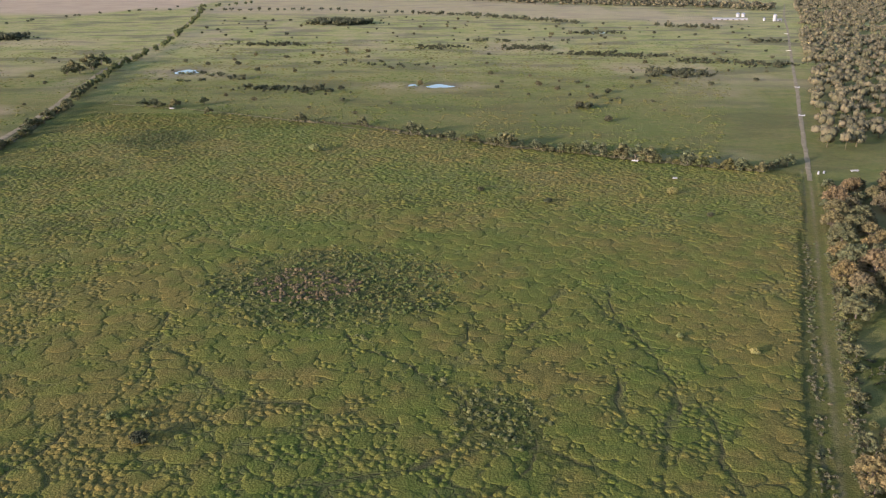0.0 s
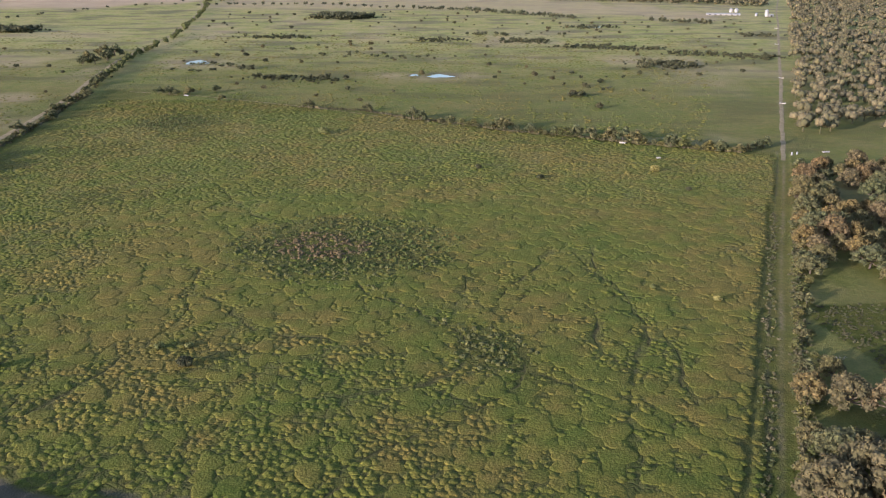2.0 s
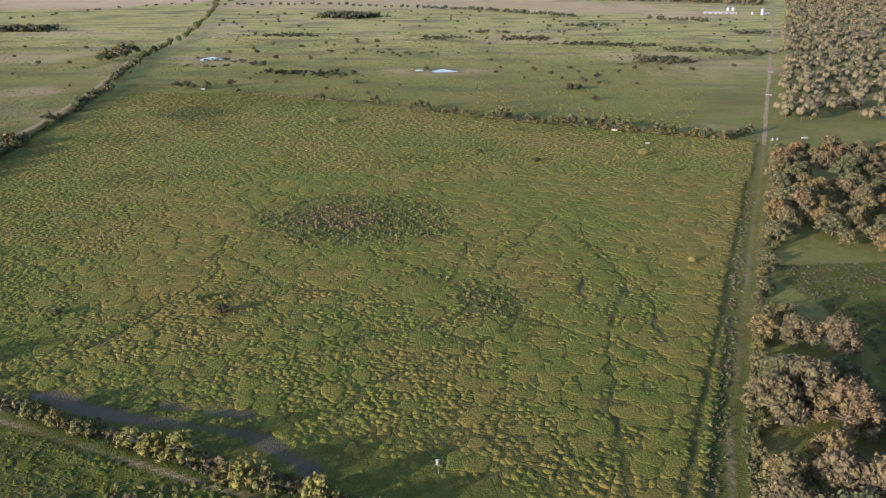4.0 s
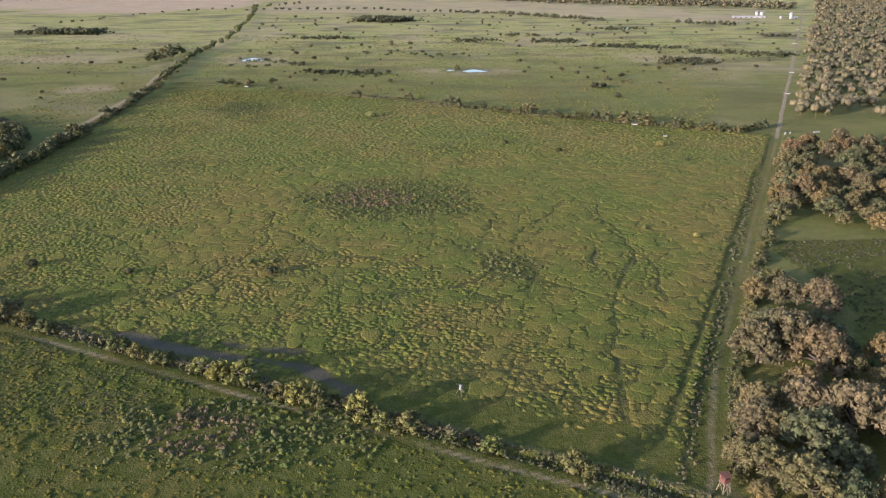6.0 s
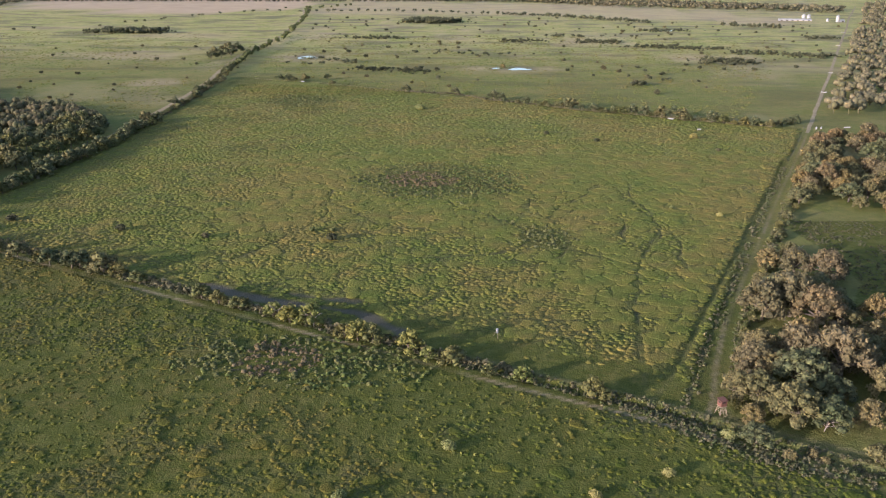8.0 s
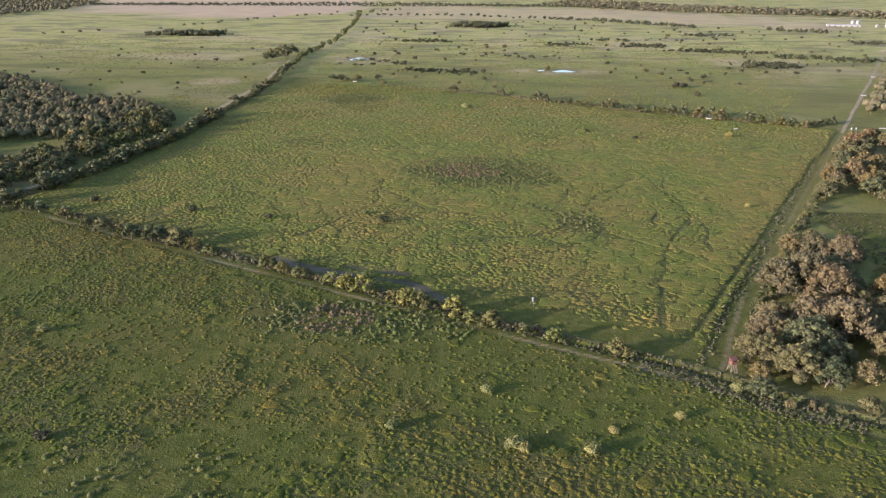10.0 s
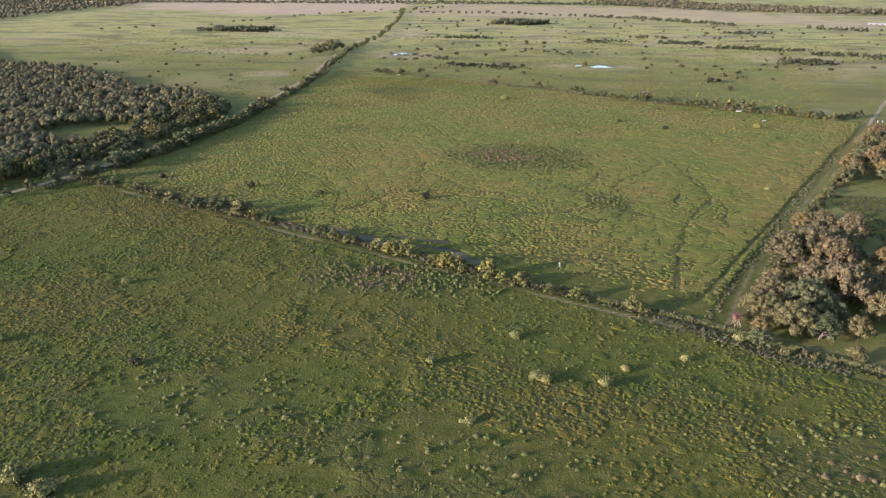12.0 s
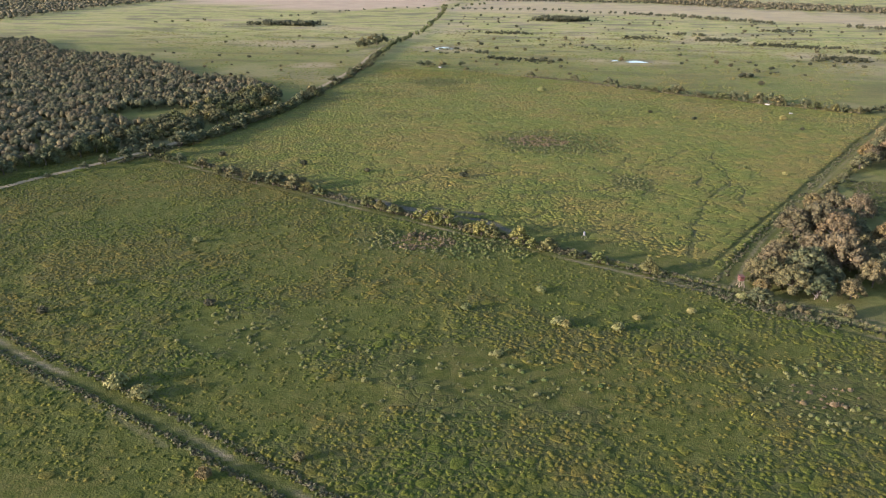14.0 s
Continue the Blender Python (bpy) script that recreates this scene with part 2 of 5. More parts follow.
GROUND = ground_material()
DIRT = dirt_material()
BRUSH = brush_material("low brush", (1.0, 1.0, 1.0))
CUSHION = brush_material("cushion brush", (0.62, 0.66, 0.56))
BARK = plain_material("bark", (0.06, 0.05, 0.038), (0.13, 0.11, 0.085), 2.0, 0.9, 0, 0.8)
DEADWOOD = plain_material("weathered dead wood", (0.24, 0.20, 0.175), (0.38, 0.33, 0.29), 2.0, 0.85)
LEAF = {
    "t": leaf_material("tan oak leaves", (0.062, 0.056, 0.028), (0.134, 0.114, 0.054), (0.100, 0.094, 0.038)),
    "p": leaf_material("mossy pinkish oak leaves", (0.062, 0.053, 0.031), (0.136, 0.108, 0.060), (0.102, 0.090, 0.042)),
    "g": leaf_material("green oak leaves", (0.042, 0.050, 0.026), (0.088, 0.098, 0.046), (0.104, 0.098, 0.048)),
    "h": leaf_material("olive hedge leaves", (0.046, 0.052, 0.020), (0.102, 0.104, 0.040), (0.090, 0.096, 0.034)),
    "y": leaf_material("yellow green bush leaves", (0.072, 0.082, 0.023), (0.132, 0.138, 0.044), (0.104, 0.116, 0.032)),
    "q": leaf_material("pale bush leaves", (0.115, 0.125, 0.040), (0.205, 0.200, 0.085), (0.16, 0.17, 0.06)),
    "d": leaf_material("dark bush leaves", (0.034, 0.038, 0.020), (0.075, 0.076, 0.040), (0.08, 0.07, 0.04)),
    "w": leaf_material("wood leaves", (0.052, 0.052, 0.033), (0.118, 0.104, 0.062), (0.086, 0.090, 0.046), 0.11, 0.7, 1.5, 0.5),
    # Leaf colour darkened so the side-lit left wood reads as shaded.
    "l": leaf_material("shade-darkened wood leaves", (0.036, 0.045, 0.024), (0.070, 0.080, 0.041), (0.082, 0.072, 0.043), 0.10, 0.7, 1.5, 0.5),
    "s": leaf_material("grey shrub leaves", (0.048, 0.060, 0.023), (0.086, 0.097, 0.040), (0.076, 0.088, 0.030)),
    "r": leaf_material("reddish dry shrub stems", (0.070, 0.060, 0.033), (0.112, 0.088, 0.049), (0.090, 0.078, 0.038)),
    "m": leaf_material("olive low brush", (0.080, 0.092, 0.022), (0.145, 0.148, 0.036), (0.150, 0.125, 0.042), 0.045, 0.7),
    "b": leaf_material("brown weeds", (0.066, 0.062, 0.034), (0.130, 0.114, 0.066), (0.08, 0.082, 0.038), 0.2),
    "k": leaf_material("bright green weeds", (0.048, 0.068, 0.018), (0.088, 0.104, 0.030), (0.094, 0.098, 0.028), 0.06, 0.6),
}


# ---- small tools for shapes ----
TABLE = np.random.default_rng(3).random((6, 256, 256))


def vnoise(x, y, size, seed=0):
    """Smooth random field, 0 to 1, with features of the given size in metres."""
    u, v = np.asarray(x) / size + 31.7 * seed, np.asarray(y) / size + 17.3 * seed
    iu, iv = np.floor(u).astype(int), np.floor(v).astype(int)
    fu, fv = u - iu, v - iv
    fu, fv = fu * fu * (3 - 2 * fu), fv * fv * (3 - 2 * fv)
    t = TABLE[seed % 6]
    a, b = t[iu & 255, iv & 255], t[(iu + 1) & 255, iv & 255]
    c, d = t[iu & 255, (iv + 1) & 255], t[(iu + 1) & 255, (iv + 1) & 255]
    return (a * (1 - fu) + b * fu) * (1 - fv) + (c * (1 - fu) + d * fu) * fv


def fnoise(x, y, size, seed=0):
    return 0.55 * vnoise(x, y, size, seed) + 0.3 * vnoise(x, y, size / 2.1, seed + 1) + 0.15 * vnoise(x, y, size / 4.3, seed + 2)


def cells(x, y, size, seed=0):
    """Uneven cells: the distance to the nearest border in metres, and a random value for each cell."""
    u, v = x / size, y / size
    iu, iv = np.floor(u).astype(int), np.floor(v).astype(int)
    f1, f2, own = np.full(u.shape, 9.0), np.full(u.shape, 9.0), np.zeros(u.shape)
    ta, tb, tc = TABLE[seed % 6], TABLE[(seed + 1) % 6], TABLE[(seed + 2) % 6]
    for dx in (-1, 0, 1):
        for dy in (-1, 0, 1):
            a, b = (iu + dx + 37 * seed) & 255, (iv + dy + 11 * seed) & 255
            d = np.hypot(iu + dx + ta[a, b] - u, iv + dy + tb[a, b] - v)
            near = d < f1
            f2 = np.where(near, f1, np.minimum(f2, d))
            own = np.where(near, tc[a, b], own)
            f1 = np.where(near, d, f1)
    return (f2 - f1) * size * 0.5, own


def step(a, b, v):
    t = np.clip((v - a) / (b - a), 0, 1)
    return t * t * (3 - 2 * t)


def off_line(x, y, line):
    """Distance from a line of points, metres."""
    best = np.full(np.shape(x), 1e9)
    for (ax, ay), (bx, by) in zip(line, line[1:]):
        dx, dy = bx - ax, by - ay
        t = np.clip(((x - ax) * dx + (y - ay) * dy) / (dx * dx + dy * dy), 0, 1)
        best = np.minimum(best, np.hypot(x - ax - t * dx, y - ay - t * dy))
    return best


def inside(x, y, poly):
    hit = np.zeros(np.shape(x), bool)
    for (ax, ay), (bx, by) in zip(poly, poly[1:] + poly[:1]):
        cross = ((ay > y) != (by > y)) & (x < (bx - ax) * (y - ay) / ((by - ay) or 1e-9) + ax)
        hit ^= cross
    return hit


def along(line, spacing):
    """Points and headings at even steps along a line."""
    out = []
    for (ax, ay), (bx, by) in zip(line, line[1:]):
        length = math.hypot(bx - ax, by - ay)
        for k in range(max(1, round(length / spacing))):
            t = k / max(1, round(length / spacing))
            out.append((ax + t * (bx - ax), ay + t * (by - ay), math.atan2(by - ay, bx - ax)))
    return out


def shifted(line, side):
    """The line moved sideways, to its right."""
    out = []
    for i, (x, y) in enumerate(line):
        ax, ay = line[max(0, i - 1)]
        bx, by = line[min(len(line) - 1, i + 1)]
        h = math.atan2(by - ay, bx - ax)
        out.append((x + side * math.sin(h), y - side * math.cos(h)))
    return out


def mesh_from(name, verts, faces, material, smooth=False):
    """A mesh from arrays; all faces have the same number of corners."""
    me = bpy.data.meshes.new(name)
    verts, faces = np.asarray(verts, np.float32), np.asarray(faces, np.int32)
    k = faces.shape[1]
    me.vertices.add(len(verts))
    me.vertices.foreach_set("co", verts.ravel())
    me.loops.add(faces.size)
    me.loops.foreach_set("vertex_index", faces.ravel())
    me.polygons.add(len(faces))
    me.polygons.foreach_set("loop_start", np.arange(0, faces.size, k, dtype=np.int32))
    me.polygons.foreach_set("use_smooth", np.full(len(faces), smooth))
    me.update(calc_edges=True)
    me.materials.append(material)
    return me


def part(name, data, parent, label="", m=None):
    """One mesh object under a thing or a part."""
    ob = new(name, data)
    ob.parent = parent
    if m is not None:
        ob.matrix_basis = m
    return tagged(ob, label) if label else ob


def bm_mesh(name, bm, material):
    me = bpy.data.meshes.new(name)
    bm.to_mesh(me)
    bm.free()
    me.materials.append(material)
    return me


def box_mesh(name, size, material, bevel=0.02, centre=(0, 0, 0)):
    bm = bmesh.new()
    bmesh.ops.create_cube(bm, size=1, matrix=Matrix.Translation(centre) @ Matrix.Diagonal((*size, 1)))
    if bevel:
        bmesh.ops.bevel(bm, geom=bm.edges[:], offset=bevel, segments=1, affect="EDGES")
    return bm_mesh(name, bm, material)


def tube(points, radii, sides=7):
    """Rings swept along points: verts and quads."""
    verts, faces = [], []
    for i, (p, r) in enumerate(zip(points, radii)):
        a = Vector(points[min(i + 1, len(points) - 1)]) - Vector(points[max(i - 1, 0)])
        q = a.to_track_quat("Z", "Y")
        for k in range(sides):
            w = 2 * math.pi * k / sides
            verts.append(Vector(p) + q @ Vector((r * math.cos(w), r * math.sin(w), 0)))
    for i in range(len(points) - 1):
        for k in range(sides):
            a, b = i * sides + k, i * sides + (k + 1) % sides
            faces.append((a, b, b + sides, a + sides))
    return [tuple(v) for v in verts], faces


def join(pieces):
    """Joins (verts, faces) pairs."""
    verts, faces, n = [], [], 0
    for v, f in pieces:
        v, f = np.asarray(v, float).reshape(-1, 3), np.asarray(f, int)
        verts.append(v)
        faces.append(f + n)
        n += len(v)
    return np.concatenate(verts), np.concatenate(faces)


def leaves(centres, radii, count, size, rnd, up=0.25):
    """Small bent leaf sprays over ellipsoids. centres (n, 3), radii (n, 3); count per ellipsoid."""
    n = len(centres)
    d = rnd.normal(size=(n, count, 3))
    d[..., 2] += up
    d /= np.linalg.norm(d, axis=2, keepdims=True)
    p = centres[:, None] + d * radii[:, None] * rnd.uniform(0.72, 1.16, (n, count, 1))
    nor = d + rnd.normal(scale=0.7, size=d.shape)
    nor /= np.linalg.norm(nor, axis=2, keepdims=True)
    a = np.cross(nor, rnd.normal(size=d.shape))
    a /= np.linalg.norm(a, axis=2, keepdims=True)
    b = np.cross(nor, a)
    s = size * rnd.uniform(0.55, 1.35, (n, count, 1))
    tri = np.stack([p - a * s - nor * s * 0.2, p + a * s - nor * s * 0.2, p + b * s * 1.1], 2)
    verts = tri.reshape(-1, 3)
    return verts, np.arange(len(verts)).reshape(-1, 3)


ICO = bmesh.new()
bmesh.ops.create_icosphere(ICO, subdivisions=2, radius=1)
ICO.verts.ensure_lookup_table()
ICO_V = np.array([v.co[:] for v in ICO.verts])
ICO_F = np.array([[v.index for v in f.verts] for f in ICO.faces])
ICO.free()
LOW = bmesh.new()
bmesh.ops.create_icosphere(LOW, subdivisions=1, radius=1)
LOW_V = np.array([v.co[:] for v in LOW.verts])
LOW_F = np.array([[v.index for v in f.verts] for f in LOW.faces])
LOW.free()


def cores(centres, radii, rnd, fill=0.84, fine=False):
    """Lumpy bodies inside the foliage."""
    bv, bf = (ICO_V, ICO_F) if fine else (LOW_V, LOW_F)
    n = len(centres)
    w = rnd.uniform(0.82, 1.12, (n, len(bv), 1))
    verts = (centres[:, None] + bv[None] * radii[:, None] * fill * w).reshape(-1, 3)
    faces = (bf[None] + (np.arange(n) * len(bv))[:, None, None]).reshape(-1, 3)
    return verts, faces


def split(quads):
    """Quads as triangles."""
    q = np.asarray(quads)
    return np.concatenate([q[:, [0, 1, 2]], q[:, [0, 2, 3]]])


def crown_mesh(name, centres, radii, count, size, material, rnd, up=0.25, fill=0.78):
    lv, lf = leaves(centres, radii, count, size, rnd, up)
    cv, cf = cores(centres, radii, rnd, fill)
    v, f = join([(lv, lf), (cv, cf)])
    return mesh_from(name, v, f, material, True)


# ---- the lie of the land ----
LANE = [(43, 40), (46, 49), (49, 63), (56, 88), (65.6, 115), (75.7, 143.5), (85.7, 170.5), (92.3, 189.4), (99, 207.8), (108.6, 234), (120.7, 266), (132, 297), (142.8, 326), (152, 352), (165, 388), (177, 423), (189.7, 458), (207, 508), (229, 568), (255.6, 644), (290, 742), (336, 872), (401, 1055), (459, 1225), (560, 1500)]
LANE_EXIT = [(46, 46), (50, 38), (59, 35), (68, 31), (100, 17), (160, -10)]
DITCH = [(36, 36), (41, 50), (47.5, 71), (53.8, 88.4), (60, 106), (66.5, 125), (74, 147.5), (81, 167), (89.5, 190), (97.2, 211), (113.5, 255), (126.5, 290), (143, 334), (156, 371)]
PALE = [(31, 44), (37, 55), (44, 73), (50, 90), (58, 111), (67, 134.6), (71.2, 146), (77.6, 163.4), (85.3, 185), (95, 211), (108, 245), (122, 285)]
TRACK = [(-232, 152), (-190, 134), (-135, 109), (-114, 100), (-95, 92), (-77, 84), (-61, 77), (-45, 70), (-31, 65), (-18, 58.5), (-1, 51), (6, 48), (17, 44), (27, 40), (37, 35.5), (52, 27), (80, 13), (150, -20)]
GRAVEL = [(-262, 20), (-250, 66), (-246, 81), (-243, 95.5), (-240, 107), (-237, 120), (-233, 134), (-226, 170), (-221, 215), (-220, 276), (-224, 325), (-231, 405), (-235, 437), (-241, 480), (-249, 528), (-259, 572), (-268, 620), (-279, 677), (-285, 745), (-289, 782), (-298, 885), (-309, 940), (-335, 1090), (-369, 1253), (-393, 1344), (-415, 1400), (-400, 1450), (-330, 1520)]
SOUTH = [(-230, -8), (-160, -37), (-137, -46), (-124, -52), (-103, -59), (-83, -67), (-68, -73), (-57, -78), (-42, -84), (-35, -87), (30, -115), (100, -145)]
SOUTH_B = [(-136, -50), (-114, -60), (-98, -65.5), (-88, -70), (-70, -78)]
NORTH = [(-232, 536), (-215, 531), (-164, 516), (-106, 488), (-64, 465), (-25, 442), (8, 425), (27, 413), (54, 402), (91, 384), (114, 374), (136, 372), (166, 391)]
TRAIL = [(31, 40), (34, 95), (38, 128), (45, 155), (50, 168), (44, 205), (36, 236)]
FIELD = [(-228, 150), (-190, 138), (-135, 113), (-61, 81), (-18, 62), (17, 48), (40, 40), (49, 71), (63, 116), (83, 177), (128, 293), (152, 357), (136, 366), (91, 382), (27, 411), (-64, 463), (-164, 514), (-224, 531), (-214, 360), (-206, 250), (-208, 205)]
LEFT_WOOD = [(-262, 92), (-253, 120), (-244, 140), (-231, 158), (-224, 186), (-216, 226), (-218, 284), (-239, 337), (-286, 380), (-341, 397), (-370, 424), (-446, 484), (-516, 500), (-568, 526), (-662, 616), (-705, 605), (-950, 640), (-950, 90), (-420, 20), (-275, 20)]
CLEARING = [(-310, 232), (-299, 257), (-272, 266), (-256, 258), (-256, 232), (-254, 205), (-281, 212)]
MEADOW = [(96, 176), (100, 186), (140, 190), (200, 190), (150, 80), (97, 88), (88, 92), (103, 125), (101, 156)]
RIGHT_WOOD = [(107, 207), (120, 252), (133, 285), (151, 327), (168, 338), (205, 334), (330, 330), (330, 196), (140, 194), (124, 202), (118, 213)]
FAR_WOOD = [(181, 409), (195, 451), (223, 527), (267, 644), (324, 802), (368, 926), (430, 1094), (600, 1560), (800, 1700), (1100, 1200), (900, 500), (500, 380), (216, 416)]
PONDS = [(-10, 606, 10, 8.5, 0.05), (-211, 674, 10, 13, 0.1), (162, 997, 13, 11, 0.0), (-29, 609, 4, 5, 0.0)]
WORN = [(-385, 675, 60, 45), (-285, 503, 22, 22), (-440, 680, 50, 30), (-205, 668, 42, 34), (-20, 606, 50, 22), (165, 700, 55, 40), (-420, 880, 80, 40), (60, 840, 60, 40)]
MUD = [(-92, 103), (-77, 96), (-63, 92.5), (-51, 90), (-42, 87), (-35, 82), (-29, 77), (-27, 73)]
PATHS = [[(-28, 91), (-15, 107), (1, 126), (11, 137), (15, 147), (9, 160)], [(30, 226), (21, 207), (9, 181), (-4, 184)], [(40, 232), (44, 227), (48, 200), (52, 173), (47, 156)],
         [(39, 184), (38, 163), (40, 149)], [(-77, 209), (-67, 183), (-52, 167), (-30, 160)], [(-26, 196), (-15, 187), (4, 167), (11, 145), (28, 139)], [(-88, 128), (-82, 142), (-73, 166), (-73, 192)],
         [(-25, 130), (-4, 139), (3, 147)], [(-110, 320), (-95, 301), (-71, 269), (-51, 240)], [(4, 210), (3, 196), (-1, 181)], [(55, 171), (54, 154), (53, 134)], [(-140, 190), (-120, 175), (-100, 150), (-90, 125)]]
MUD_B = [(-64, 99), (-52, 96), (-44, 95)]


def mats_at(x, y):
    """How far brush mats cover the ground, 0 to 1."""
    m = inside(x, y, FIELD).astype(float)
    south = (off_line(x, y, TRACK) > 1.6) & ~inside(x, y, FIELD)
    below = south & (y < 109 - (x + 135) * 0.43) & (y > -46 - (x + 137) * 0.4 + 5)
    patchy = step(0.40, 0.54, fnoise(x, y, 24, 4) + 0.25 * (fnoise(x, y, 5, 2) - 0.5))
    m = np.maximum(m, below * patchy * 0.80)
    open_strip = 1 - step(8, 22 + 16 * vnoise(x, y, 14, 2), off_line(x, y, [(-30, 66), (-2, 58), (40, 40)]))
    m *= 1 - 0.95 * np.where(inside(x, y, FIELD), open_strip, 0)
    wet_side = (1 - step(3, 9 + 10 * vnoise(x, y, 9, 1), off_line(x, y, TRACK))) * inside(x, y, FIELD)
    m *= 1 - 0.8 * wet_side
    left_side = 1 - step(6, 30 * vnoise(x, y, 15, 5) + 10, off_line(x, y, [(-200, 150), (-200, 206), (-212, 300), (-220, 500)]))
    m *= 1 - 0.5 * left_side
    m *= step(2.2, 4.5, off_line(x, y, LANE)) * step(0.5, 1.2, off_line(x, y, PALE)) * step(0.5, 1.5, off_line(x, y, DITCH))
    m *= 0.4 + 0.6 * step(0.3, 1.1, off_line(x, y, TRAIL) + 1.0 * (vnoise(x, y, 4, 1) - 0.3))
    m *= step(1.8, 4.0, off_line(x, y, MUD) + 3 * (vnoise(x, y, 6, 3) - 0.4)) * step(1.2, 3, off_line(x, y, MUD_B) + 2 * (vnoise(x, y, 6, 3) - 0.4))
    m *= step(1.8, 3.2, off_line(x, y, SOUTH))
    return m


THICKETS = [(-36, 232, 42, 35), (10, 158, 11, 16), (-50, 57, 34, 15), (65, -22, 26, 18), (-18, -36, 40, 22), (-150, 430, 26, 30), (-75, -25, 26, 20)]


def thicket_at(x, y):
    """1 in the heart of a shrub thicket, 0 outside."""
    best = np.full(np.shape(x), 9.0)
    for cx, cy, rx, ry in THICKETS:
        best = np.minimum(best, np.hypot((x - cx) / rx, (y - cy) / ry))
    return 1 - step(0.55, 1.0, best + 0.35 * (vnoise(x, y, 9, 4) - 0.5))


def calm_at(x, y):
    """Where the mats lie smooth, 0 to 1."""
    c = step(-125, -75, x + 40 * (vnoise(x, y, 30, 1) - 0.5)) * (1 - step(255, 315, y + 40 * (vnoise(x, y, 25, 3) - 0.5)))
    c *= 1 - 0.9 * (1 - step(45, 85, np.hypot(x + 45, (y - 118) * 1.3) + 30 * (vnoise(x, y, 18, 2) - 0.5)))
    return c * step(0.22, 0.38, fnoise(x, y, 34, 5)) * inside(x, y, FIELD)


def off_paths(x, y):
    best = np.full(np.shape(x), 1e9)
    wx, wy = x + 7 * (vnoise(x, y, 17, 2) - 0.5) + 2.2 * (vnoise(x, y, 5, 3) - 0.5), y + 7 * (vnoise(x, y, 17, 4) - 0.5) + 2.2 * (vnoise(x, y, 5, 5) - 0.5)
    for line in PATHS:
        best = np.minimum(best, off_line(wx, wy, line))
    return best


def relief(x, y, full=False):
    """Height of the ground sheet, the share of gaps between mats, and the mats' cover."""
    wx = x + 5.0 * (vnoise(x, y, 11, 1) - 0.5) + 1.6 * (vnoise(x, y, 3.1, 2) - 0.5)
    wy = y + 5.0 * (vnoise(x, y, 11, 3) - 0.5) + 1.6 * (vnoise(x, y, 3.1, 4) - 0.5)
    m = mats_at(x, y)
    calm = calm_at(x, y)
    e1 = np.clip(off_paths(x, y) + 0.5 * (vnoise(x, y, 4, 2) - 0.6), 0, 3)
    _, own2 = cells(wx, wy * 0.85, 2.3, 1)
    lump = vnoise(wx, wy, 2.4, 5)
    near = (y < 450) & (x < 110 + 0.34 * y)
    body = (0.5 + 0.5 * step(0.0, 0.7, e1)) * (0.16 + 0.22 * vnoise(wx, wy, 6.0, 1) + 0.16 * lump)
    h = m * body + near * (1 - m) * 0.10 * (lump - 0.5) + 0.08 * (vnoise(x, y, 2.0, 0) - 0.5)
    worn = np.minimum(np.minimum(off_line(x, y, LANE) - 1.0, off_line(x, y, TRACK) - 0.6), np.minimum(off_line(x, y, SOUTH) - 0.6, off_line(x, y, GRAVEL) - 2.2))
    h *= 0.5 + 0.5 * step(0.0, 1.5, worn)
    d = off_line(x, y, DITCH)
    h -= 0.12 * (1 - step(0.3, 1.6, d))
    h -= 0.6 * (1 - step(0.3, 2.0, off_line(x, y, shifted(TRACK, -5.0))))
    h += 0.35 * (1 - step(0.3, 1.8, off_line(x, y, shifted(TRACK, -7.8))))
    return (h, m, calm, e1, own2) if full else (h, m, m)


def grid_lines(spans, reach, grow=1.12):
    """Coordinates of the sheet's lines: even in the spans (from, to, step), ever wider outside them."""
    mid = np.concatenate([np.arange(a, b - 0.01, d) for a, b, d in spans])
    up, down, s = [mid[-1]], [mid[0]], 1.0
    while up[-1] < reach:
        s *= grow
        up.append(up[-1] + s)
        down.append(down[-1] - s)
    return np.concatenate([np.array(down[:0:-1]), mid, np.array(up[1:])])


